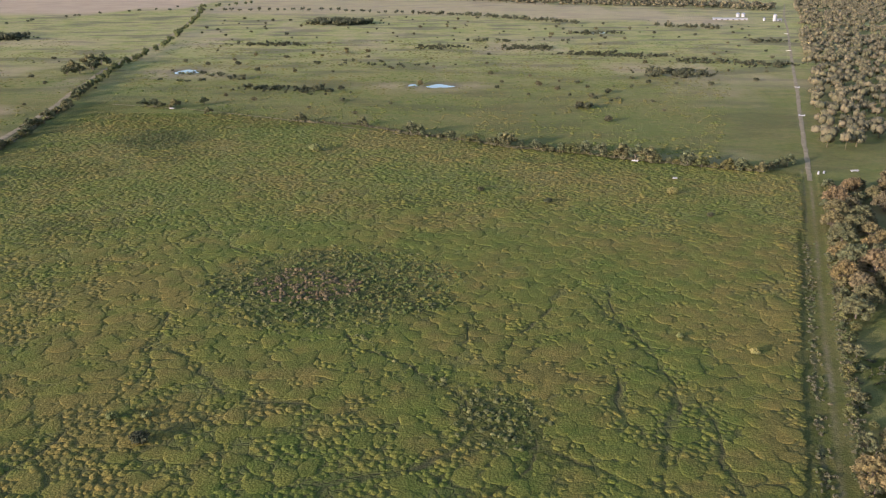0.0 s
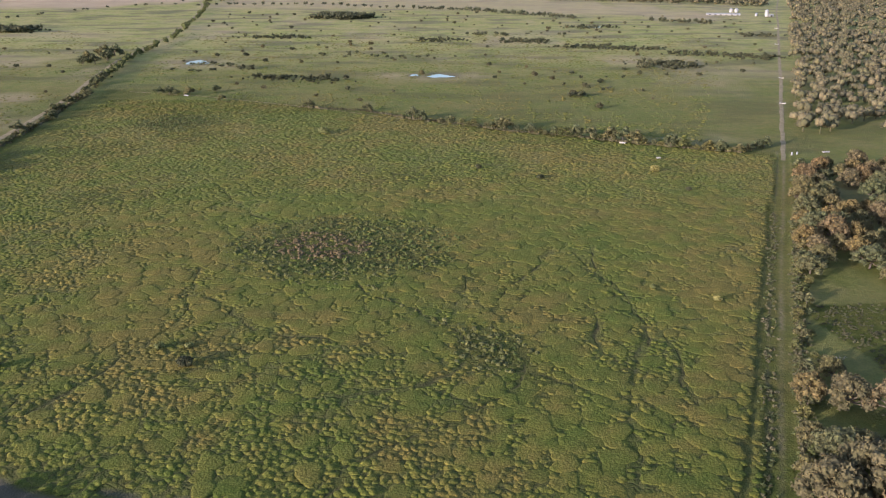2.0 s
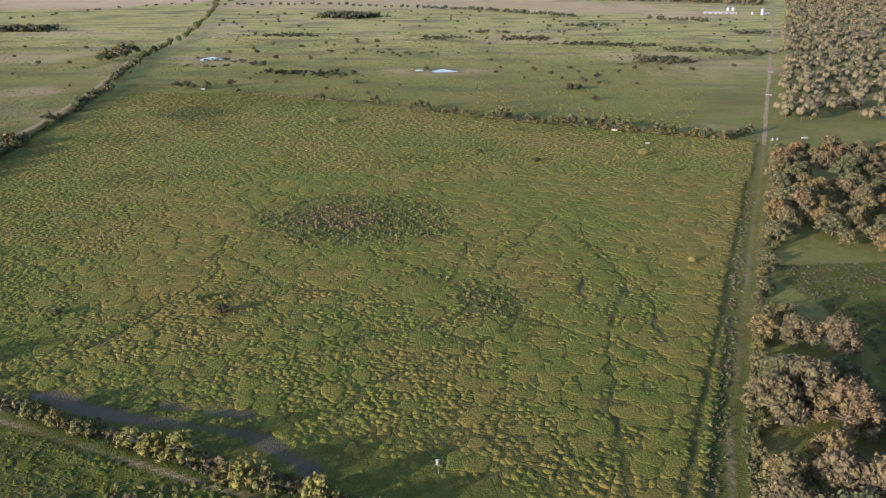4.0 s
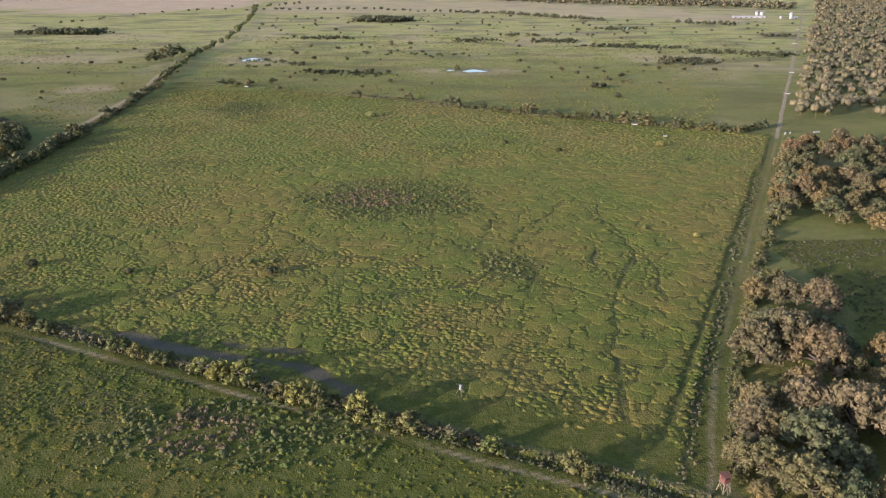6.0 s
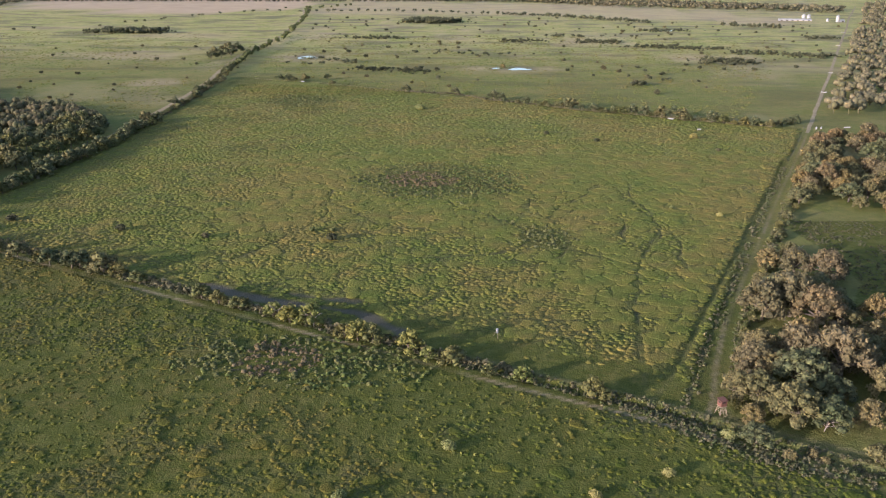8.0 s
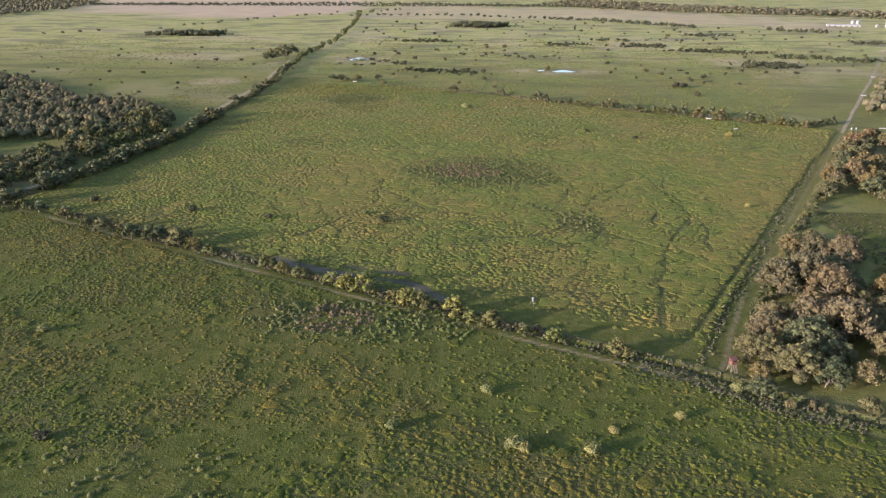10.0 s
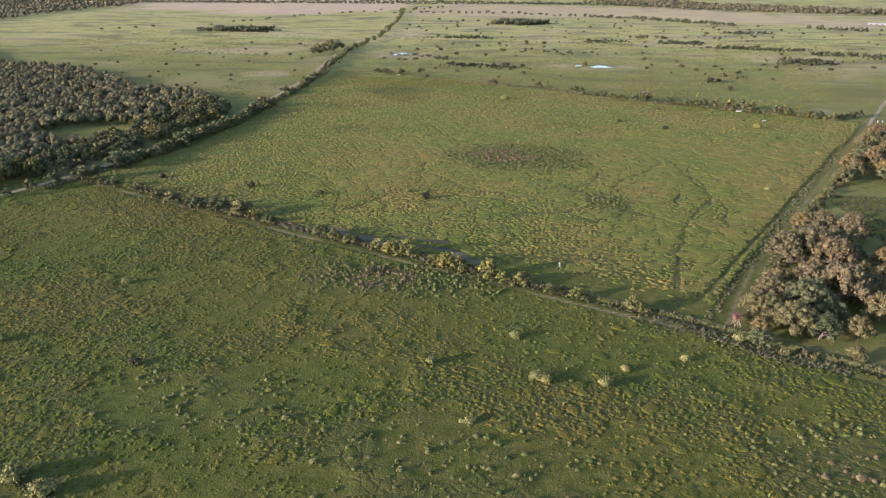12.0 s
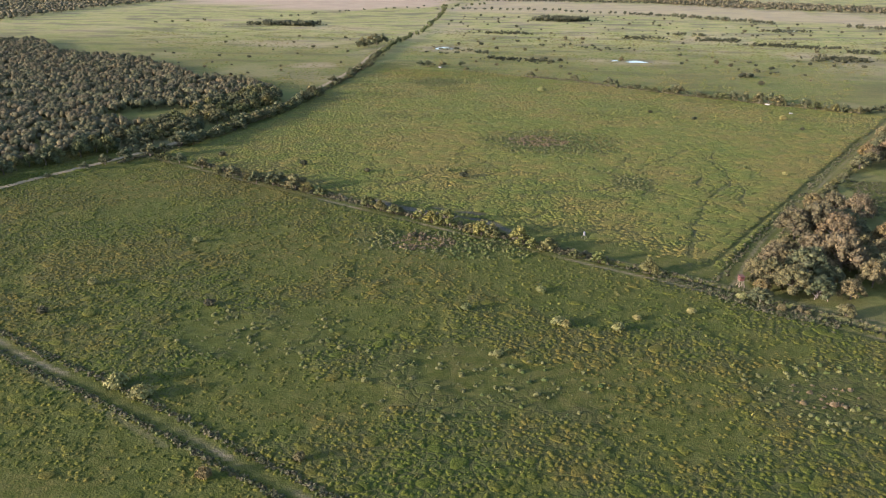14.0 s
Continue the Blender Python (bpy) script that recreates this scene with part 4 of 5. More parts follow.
# ---- trees and bushes ----
def tree_thing(name, kind, spread, tall, seed, blobs=13, count=110, leaf=0.42, label="", category="tree", group="", lean=0.0, skirt=0.5, crown=0.78):
    """A broad tree: bent trunk, limbs, and a crown of many leaf sprays. Built at the origin."""
    rnd = np.random.default_rng(seed)
    root = new(name)
    fork = tall * 0.26
    top = (rnd.normal(scale=0.3) + lean, rnd.normal(scale=0.3), fork)
    pieces = [tube([(0, 0, -0.3), (0.1 * top[0], 0.1, fork * 0.45), top], [spread * 0.075, spread * 0.055, spread * 0.045])]
    cs, rs = [], []
    for k in range(blobs):
        w = 2.4 * k + rnd.uniform(-0.5, 0.5)
        q = math.sqrt((k + 0.5) / blobs)
        c = (spread * 0.74 * q * math.cos(w) + lean, spread * 0.74 * q * math.sin(w),
             tall * (crown - skirt * q * q * q) + rnd.normal(scale=0.06 * tall))
        r = spread * rnd.uniform(0.22, 0.36) * (13 / max(13, blobs)) ** 0.36
        cs.append(c)
        rs.append((r, r * rnd.uniform(0.85, 1.1), r * rnd.uniform(0.62, 0.85)))
        if k % 2 == 0:
            mid = tuple(0.5 * (a + b) + rnd.normal(scale=0.25) for a, b in zip(top, c))
            pieces.append(tube([top, mid, c], [spread * 0.035, spread * 0.022, spread * 0.008], 5))
    v, f = join(pieces)
    part("trunk", mesh_from("trunk", v, f, BARK, True), root)
    part("crown", crown_mesh("crown", np.array(cs), np.array(rs), count, leaf, LEAF[kind], rnd), root)
    return tagged(root, label, category, group)


def bush_thing(name, kind, rad, tall, seed, blobs=6, count=70, leaf=0.25, label="", category="bush", group=""):
    """A bush: a few stems and leafy lobes down to the ground."""
    rnd = np.random.default_rng(seed)
    root = new(name)
    cs, rs, pieces = [], [], []
    for k in range(blobs):
        w, q = 2.4 * k + rnd.uniform(-0.4, 0.4), math.sqrt((k + 0.3) / blobs) * 0.62
        c = (rad * q * math.cos(w), rad * q * math.sin(w), tall * (0.62 - 0.35 * q) + rnd.normal(scale=0.05 * tall))
        cs.append(c)
        r = rad * rnd.uniform(0.42, 0.6)
        rs.append((r, r, min(c[2] * 0.98, tall * rnd.uniform(0.3, 0.42))))
        pieces.append(tube([(0.1 * c[0], 0.1 * c[1], -0.2), (0.5 * c[0], 0.5 * c[1], 0.55 * c[2]), c], [0.05 * rad, 0.03 * rad, 0.015 * rad], 5))
    v, f = join(pieces)
    part("stems", mesh_from("stems", v, f, BARK, True), root)
    part("foliage", crown_mesh("foliage", np.array(cs), np.array(rs), count, leaf, LEAF[kind], rnd, 0.4, 0.8), root)
    return tagged(root, label, category, group)


def place(pool, spots, seed, ref):
    """Sets copies of the pool's things at spots (x, y, size in metres, which); ref is the pool's own size."""
    rnd = np.random.default_rng(seed)
    used = set()
    for x, y, size, which in spots:
        s = size / ref[which]
        m = pose(x, y, float(height(x, y)[0]) - 0.05, 0, 0, rnd.uniform(0, 360)) @ Matrix.Diagonal((s, s, s * rnd.uniform(0.88, 1.12), 1))
        if which in used:
            copy_thing(pool[which], m)
        else:
            pool[which].matrix_basis = m
            used.add(which)
    for which in pool:
        assert which in used, which


# oaks beside the lane
OAKS = [(78, 134, 4, "t"), (87, 143, 4, "t"), (85, 130, 5, "p"), (93, 126, 6, "p"), (72, 117, 4, "t"), (75, 111, 5, "g"), (79, 111, 5, "g"), (85, 106, 6, "g"),
        (87, 98, 5, "g"), (67, 94, 7, "p"), (75, 97, 8, "p"), (80, 90, 7, "p"), (72, 78, 6, "t"), (87, 89, 4, "g"), (99, 129, 2, "g"), (96, 93, 6, "t"),
        (91, 81, 5, "t"), (61, 71, 6, "t"), (57, 61, 5, "p"), (61, 60, 6, "t"), (69, 67, 6, "p"), (72, 64, 5, "g"), (66, 54, 7, "g"), (51, 49, 5, "t")]
OAKS += [(55, 47, 6, "t"), (58, 43, 6, "t"), (61, 40, 6, "g"), (52, 39, 3.5, "t"), (76, 60, 8, "p"), (80, 65, 5, "p"), (73, 50, 4, "t"), (85, 70, 5, "g"),
         (67, 39, 5, "g"), (76, 40, 5, "t"), (51, 31, 3.5, "g"), (72, 49, 4, "g"), (84, 52, 6, "t"), (90, 60, 6, "g"), (92, 45, 6, "t"), (98, 75, 5, "g")]


def packed(poly, gap, seed, holes=(), limit=4000, extra=None):
    """Uneven spots in a polygon, no two nearer than gap."""
    rnd = np.random.default_rng(seed)
    px, py = [p[0] for p in poly], [p[1] for p in poly]
    taken, out = {}, []
    for _ in range(limit):
        x, y = rnd.uniform(min(px), max(px)), rnd.uniform(min(py), max(py))
        if not inside(x, y, poly) or any(inside(x, y, h) for h in holes) or (extra and not extra(x, y)):
            continue
        cx, cy = int(x // gap), int(y // gap)
        if all(math.hypot(x - a, y - b) >= gap for i in (-1, 0, 1) for j in (-1, 0, 1) for a, b in taken.get((cx + i, cy + j), ())):
            taken.setdefault((cx, cy), []).append((x, y))
            out.append((x, y))
    return out


def woods_right():
    oak = {k: tree_thing("oak_tree", k, 6.0, 8.0, 70 + i, 34, 70, 0.31, lab, "tree", "oaks beside the lane")
           for i, (k, lab) in enumerate((("t", "broad oak with olive tan evening-lit crown"), ("p", "broad oak hung with pinkish grey moss"), ("g", "broad dense dark green oak")))}
    r = np.random.default_rng(80)
    spots = [(x, y, s * 1.2, k) for x, y, s, k in OAKS]
    for x, y in packed(RIGHT_WOOD, 7.0, 81, limit=3000, extra=lambda x, y: x < 150 + 0.55 * (y - 190) + 30 and vnoise(x, y, 16, 2) > 0.22):
        spots.append((x, y, r.uniform(4.6, 7.0), r.choice(["t", "p", "g"], p=[0.55, 0.17, 0.28])))
    place(oak, spots, 82, {"t": 6.0, "p": 6.0, "g": 6.0})


woods_right()


def wood_stuff(name, spots, label, seed, count=34, leaf=0.75, kind="w", lobes=4):
    """Many trees far off as one mesh: lobed crowns on trunks."""
    rnd = np.random.default_rng(seed)
    cs, rs, pieces = [], [], []
    for x, y, s, h in spots:
        pieces.append(tube([(x, y, -0.3), (x, y, h * 0.6)], [s * 0.08, s * 0.04], 4))
        for k in range(lobes):
            w = 2 * math.pi * k / lobes + rnd.uniform(0, 1)
            q = s * 0.42 if lobes > 1 else 0
            cs.append((x + q * math.cos(w), y + q * math.sin(w), h * rnd.uniform(0.44, 0.70)))
            r = s * rnd.uniform(0.42, 0.62)
            rs.append((r, r, h * rnd.uniform(0.28, 0.38)))
    lv, lf = leaves(np.array(cs), np.array(rs), count, leaf, rnd, 0.5)
    cv, cf = cores(np.array(cs), np.array(rs), rnd, 0.88)
    tv, tf = join(pieces)
    v, f = join([(lv, lf), (cv, cf), (tv, split(tf))])
    return tagged(new(name, mesh_from(name, v, f, LEAF[kind], True)), label, "woodland", kind="stuff")


def woods_far():
    r = np.random.default_rng(90)
    spots = [(x, y, r.uniform(3.6, 6.2), r.uniform(6.0, 9.5)) for x, y in packed(FAR_WOOD, 8.5, 91, limit=26000, extra=lambda x, y: x < 60 + 0.56 * y and vnoise(x, y, 34, 1) > 0.28)]
    wood_stuff("far_woodland", spots, "grey brown oak woodland beyond the lane", 92, 16, 0.7, lobes=3)
    far = [(x, y, r.uniform(8.0, 11.0), r.uniform(7.5, 10.0)) for x, y in packed([(-935, 870), (-960, 1000), (-1000, 1200), (-1000, 1450), (-1090, 1700), (-1600, 1900), (-1500, 1100)], 17, 96, limit=9000)]
    far += [(x, y, r.uniform(7.0, 9.0), r.uniform(7.0, 9.0)) for x, y in packed([(-88, 1680), (123, 1480), (354, 1385), (480, 1340), (520, 1440), (200, 1640), (0, 1860)], 13, 97, limit=4000)]
    wood_stuff("far_woodland", far, "dark woodland closing the far fields", 98, 12, 1.6, "w", 2)
    wedge = lambda x, y: x > -275 - 0.95 * (y - 60)
    spots = [(x, y, r.uniform(3.7, 5.5), r.uniform(6.0, 8.2)) for x, y in packed(LEFT_WOOD, 6.1, 93, holes=(CLEARING,), limit=30000, extra=lambda x, y: wedge(x, y) and off_line(np.array(x), np.array(y), GRAVEL) > 4)]
    front = [s for s in spots if s[0] > -262 and s[1] < 345][:120]
    back = [s for s in spots if s not in front]
    # The leaf colour of this wood carries painted shade.
    wood_stuff("woodland", back, "dense grey green oak woodland with shade in its leaf colour", 94, 24, 0.46, "l", 5)
    tree = {k: tree_thing("wood_tree", {"t": "h"}.get(k, k), 4.0, 7.5, 100 + i, 10, 55, 0.44, lab, "tree", "trees at the wood's edge", 0.0, 0.45, 0.6)
            for i, (k, lab) in enumerate((("t", "olive tan tree at the edge of woodland"), ("g", "dark green tree at the edge of woodland")))}
    place(tree, [(x, y, s, r.choice(["t", "g"])) for x, y, s, h in [(a, b, 0.92 * c, d) for a, b, c, d in front]], 95, {"t": 4.0, "g": 4.0})


woods_far()


def hedges():
    r = np.random.default_rng(110)
    tree = {k: tree_thing("hedge_tree", {"t": "h"}.get(k, k), 3.0, 5.8, 120 + i, 12, 48, 0.30, lab, "tree", "trees of the hedgerows", 0.0, 0.40, 0.57)
            for i, (k, lab) in enumerate((("t", "olive tan tree in a field hedge"), ("g", "dark green tree in a field hedge"), ("y", "yellow green tree in a field hedge")))}
    spots = []
    for x, y, s in ((-51, 467, 4.2), (-23, 444, 4.5), (-18, 441, 3.5), (-1, 434, 3), (11, 428, 3), (23, 418, 4), (27, 414, 5), (40, 410, 3.2), (45, 408, 3.2), (54, 405, 5), (58, 402, 5), (63, 400, 4.2),
                    (70, 397, 4), (74, 395, 3), (80, 391, 5), (85, 389, 5.2), (90, 386, 5.2), (94, 383, 4), (106, 376, 4.5), (112, 374, 5), (123, 371, 5), (128, 369, 3.5), (136, 366, 3.5)):
        spots.append((x, y, s * 1.05, r.choice(["t", "g"])))
    for x, y, s in ((-192, 521, 4), (-185, 521, 4), (-180, 519, 3), (-171, 518, 4), (-157, 532, 3.5), (-145, 498, 3), (-87, 477, 4), (-297, 655, 5), (-290, 662, 5.5), (-287, 680, 7), (-297, 698, 8), (-293, 712, 8), (-302, 678, 6)):
        spots.append((x, y, s, "g"))
    for x, y, s, k in ((-136, 114, 3, "g"), (-126, 110, 3.2, "g"), (-121, 109, 3, "t"), (-112, 104, 3, "t"), (-88, 93, 3, "t"), (-82, 90, 2.8, "t"), (-75, 87, 3, "t"), (-64, 83, 2.6, "y"), (-59, 81, 2.6, "y"),
                       (-53, 79, 3.2, "y"), (-42, 72, 3, "t"), (-38, 70, 2.8, "y"), (-34, 69, 3.2, "t"), (-24, 65, 2.8, "y"), (-13, 60.5, 3.4, "t"), (-19, 61, 1.8, "y"), (-4, 55, 2, "t"), (4, 53, 2, "y"), (20, 46.5, 3.2, "t")):
        spots.append((x, y, s * 1.5, k))
    for x, y in ((-212, 144), (-205, 143), (-198, 140), (-190, 137), (-181, 132), (-174, 128), (-168, 124), (-159, 120), (-152, 117), (-147, 115), (-138, 112)):
        spots.append((x + r.normal(), y + r.normal(), r.uniform(2.6, 4.0), r.choice(["t", "g"])))
    for x, y, hd in along(GRAVEL[7:20], 3.6):
        if r.random() < (0.97 if y < 350 else 0.72 + 0.28 * (vnoise(x, y, 22, 2) > 0.45)) - (0.25 if y > 620 else 0):
            o = (9.0 if y < 350 else 7.5) + r.normal(scale=1.5)
            spots.append((x + o * math.sin(hd), y - o * math.cos(hd), r.uniform(3.4, 5.4) if y < 350 else 1.3 + 3.0 * r.random() ** 1.6, r.choice(["t", "g", "g"])))
    for x, y, _ in along([(-6, 436), (27, 414), (58, 403), (94, 384), (138, 366), (160, 388)], 5.5):
        if r.random() < 0.8:
            spots.append((x + r.normal(scale=1), y + r.normal(scale=1.2), r.uniform(1.8, 3.6), r.choice(["t", "g", "g"])))
    for x, y, _ in along([(-277, 760), (-286, 850), (-302, 940), (-328, 1085), (-362, 1250), (-388, 1345), (-400, 1390), (-330, 1480)], 9):
        if r.random() < 0.7:
            spots.append((x + r.normal(scale=1.5), y + r.normal(scale=3), r.uniform(2.5, 4.5), "g"))
    for x, y, _ in along(shifted(LANE, 6.0)[1:14], 3.4):
        spots.append((x + r.normal(scale=1.2), y + r.normal(scale=1), r.uniform(1.3, 2.7), r.choice(["t", "g"])))
    for x, y, size in ((-229, 126, 3.4), (-225, 136, 4.2), (-219, 147, 4.6), (-214, 152, 4.4), (-233, 116, 2.4), (-238, 98, 2.0)):
        spots.append((x, y, size, "g"))
    far = [(x, y, 0.86 * size, 1.5 * size) for x, y, size, k in spots if y > 600 and size < 5]
    wood_stuff("far_hedge", far, "dark green trees lining the far gravel road", 123, 22, 0.5, "h", 4)
    spots = [q for q in spots if not (q[1] > 600 and q[2] < 5)]
    place(tree, [(x, y, 0.86 * size, k) for x, y, size, k in spots], 121, {"t": 3.0, "g": 3.0, "y": 3.0})
    # low shrubs that close the hedges
    pts = []
    for line, half in ((shifted(TRACK, -6.0)[1:12], 1.5), (shifted(GRAVEL, 7)[6:15], 2.0), ([(-92, 479), (-51, 467), (-23, 444), (10, 428), (27, 414), (58, 403), (94, 384), (138, 366)], 1.6)):
        for x, y, hd in along(line, 1.6):
            for _ in range(2):
                o = r.normal(scale=half * 0.5)
                pts.append((x + o * math.sin(hd), y - o * math.cos(hd)))
    pts = np.array(pts)
    tufts("hedge_shrubs", pts[:, 0], pts[:, 1], r.uniform(0.55, 1.15, len(pts)), r.uniform(0.6, 1.5, len(pts)), LEAF["b"], "olive brown shrubs closing the hedgerow", 30, 122, "hedge")


hedges()


def single_bushes():
    r = np.random.default_rng(130)
    bush = {k: bush_thing("bush", {"y": "q"}.get(k, k), 1.5, 2.0, 131 + i, 7, 90, 0.24, lab, "bush", "single bushes in the pasture")
            for i, (k, lab) in enumerate((("y", "pale yellow green bush standing alone in pasture"), ("d", "dark low bush standing alone in pasture"), ("t", "olive tan bush beside the track")))}
    spots = [(-10, 23, 1.5, "y"), (-28, 4, 1.4, "y"), (-2, 1, 1.9, "y"), (0, 0, 1.5, "y"), (13.5, 1, 1.7, "y"), (18, 10, 1.2, "y"), (32, 18, 1.2, "y"), (-14, -21, 1.3, "y"), (-94.4, -59, 2.7, "y"),
             (-86, -62, 2.4, "y"), (-139, -6, 1.8, "y"), (-130, 38, 1.6, "y"), (88, 330, 2.2, "y"), (74, 188, 1.2, "y"), (58, 197, 1.0, "y"), (-72, 156, 1.3, "y"), (-65, 157, 1.2, "y"), (-67, 404, 3.0, "y"),
             (-139, -28, 1.6, "d"), (-98, -11, 1.6, "d"), (-63, 147, 1.8, "d"), (-107, 145, 1.3, "d"), (-140, 150, 1.8, "d"), (-186, 158, 2.0, "d"), (37, 317, 1.6, "d"), (11, 333, 1.4, "d"), (95, 300, 1.2, "d"),
             (-42, -76, 1.2, "t"), (-57, -86, 2.2, "t"), (69, 43, 1.5, "t"), (61, 28, 1.6, "t"), (63, 26, 1.3, "t"), (73, 27, 3.2, "t"), (46, 33, 1.6, "y"), (56, 26, 1.8, "t"), (-60, 62, 1.0, "d")]
    for x, y, s, k in ((82, 521, 2.6, "d"), (88, 480, 2.4, "d"), (-24, 613, 3, "t")):
        spots.append((x, y, s, k))
    # loose bushes over the far pasture
    place(bush, spots, 135, {"y": 1.5, "d": 1.5, "t": 1.5})
    spots = []
    for x, y in packed([(-215, 545), (160, 400), (330, 900), (410, 1100), (120, 1200), (-330, 1250), (-270, 720)], 19, 133, limit=1500, extra=lambda x, y: vnoise(x, y, 90, 3) > 0.36)[:200]:
        spots.append((x, y, r.uniform(0.9, 2.6), "d"))
    for x, y in packed([(-240, 560), (-320, 420), (-520, 520), (-560, 760), (-300, 760)], 16, 134, limit=260)[:34]:
        spots.append((x, y, r.uniform(1.0, 2.2), "d"))
    thorn = {"d": bush_thing("thorn_bush", "d", 1.5, 1.6, 139, 5, 22, 0.4, "dark low thorn bush in open pasture", "bush", "thorn bushes in the far pasture")}
    place(thorn, spots, 138, {"d": 1.5})
    # rows and clumps of far scrub
    far = []
    for cx, cy, rx, ry, n in ((70, 838, 22, 16, 26), (122, 792, 28, 12, 24), (165, 780, 26, 14, 20), (172, 668, 24, 26, 46), (216, 741, 26, 12, 18), (256, 722, 26, 18, 26), (-145, 1111, 40, 32, 110), (-185, 866, 34, 9, 22),
                              (-131, 592, 15, 9, 16), (-95, 583, 14, 8, 12), (-13, 843, 22, 16, 18), (160, 990, 30, 12, 22), (-480, 917, 28, 20, 40), (-520, 917, 42, 22, 60), (60, 900, 60, 12, 20), (-60, 720, 60, 25, 14),
                              (330, 900, 26, 9, 30), (82, 521, 9, 5, 6), (-190, 640, 40, 20, 16), (100, 600, 40, 60, 8)):
        for _ in range(n):
            w, q = r.uniform(0, 2 * math.pi), math.sqrt(r.random())
            grown = 2.0 if cx < -400 or cy > 1100 else 1.0
            far.append((cx + rx * q * math.cos(w), cy + ry * q * math.sin(w), grown * r.uniform(1.4, 3.4), grown * r.uniform(1.8, 4.0)))
    for cx, cy, rx, ry, size, tall in [(*f[:2], 9.0, 5.0, 1.1, 1.3) for f in far[:420]]:
        for _ in range(2):
            far.append((cx + r.normal(scale=rx), cy + r.normal(scale=ry), size * r.uniform(0.5, 1.3), tall * r.uniform(0.6, 1.2)))
    wood_stuff("far_scrub", far, "dark thorn scrub in clumps over far pasture", 136, 12, 0.7, "d", 2)
    lines = []
    for line, gap in (([(-60, 1262), (13, 1240), (74, 1183), (129, 1130), (160, 1110)], 4.5), ([(250, 1070), (318, 1033)], 3.6), ([(-700, 905), (-600, 1000), (-520, 1240), (-430, 1400)], 22),
                      ([(-640, 1015), (-560, 1085), (-524, 1250), (-400, 1400)], 26), ([(-390, 1320), (-200, 1330), (-60, 1262)], 14), ([(-1400, 1560), (-400, 1700), (300, 1560), (470, 1330)], 5), ([(-1300, 1590), (200, 1650), (480, 1420)], 6)):
        for x, y, _ in along(line, gap):
            if gap < 20 or r.random() < 0.55:
                small = 1.0 if gap < 20 else 0.6
                lines.append((x + r.normal(scale=2), y + r.normal(scale=4 if gap < 20 else 9), small * r.uniform(2.2, 5), small * r.uniform(3.0, 7)))
    wood_stuff("far_treeline", lines, "dark treelines closing the far pasture", 137, 12, 1.1, "w", 2)


single_bushes()


# ---- small things ----
RED_BOARD = plain_material("weathered red boards", (0.10, 0.046, 0.036), (0.16, 0.075, 0.056), 4.0)
POLE = plain_material("grey wooden poles", (0.17, 0.14, 0.10), (0.28, 0.23, 0.17), 5.0, 0.85)
# DARK: near-black colour for the unlit inside of windows and doorways.
DARK = plain_material("dark opening panel", (0.015, 0.014, 0.012), (0.03, 0.028, 0.025))
WHITE = plain_material("white painted metal", (0.22, 0.22, 0.215), (0.34, 0.34, 0.33), 2.0, 0.45)
GREY_METAL = plain_material("galvanised metal", (0.35, 0.36, 0.37), (0.50, 0.51, 0.52), 3.0, 0.4, 0.7)
CONCRETE = plain_material("pale concrete", (0.34, 0.32, 0.29), (0.46, 0.44, 0.40), 2.0, 0.9)


def stick(name, a, b, ra, rb, material, parent, sides=7, label=""):
    v, f = tube([a, tuple(0.5 * (p + q) for p, q in zip(a, b)), b], [ra, 0.5 * (ra + rb), rb], sides)
    v = list(v) + [a, b]
    n = len(v)
    tri = [t for q in f for t in ((q[0], q[1], q[2]), (q[0], q[2], q[3]))]
    tri += [((k + 1) % sides, k, n - 2) for k in range(sides)] + [(2 * sides + k, 2 * sides + (k + 1) % sides, n - 1) for k in range(sides)]
    return part(name, mesh_from(name, v, tri, material, True), parent, label)


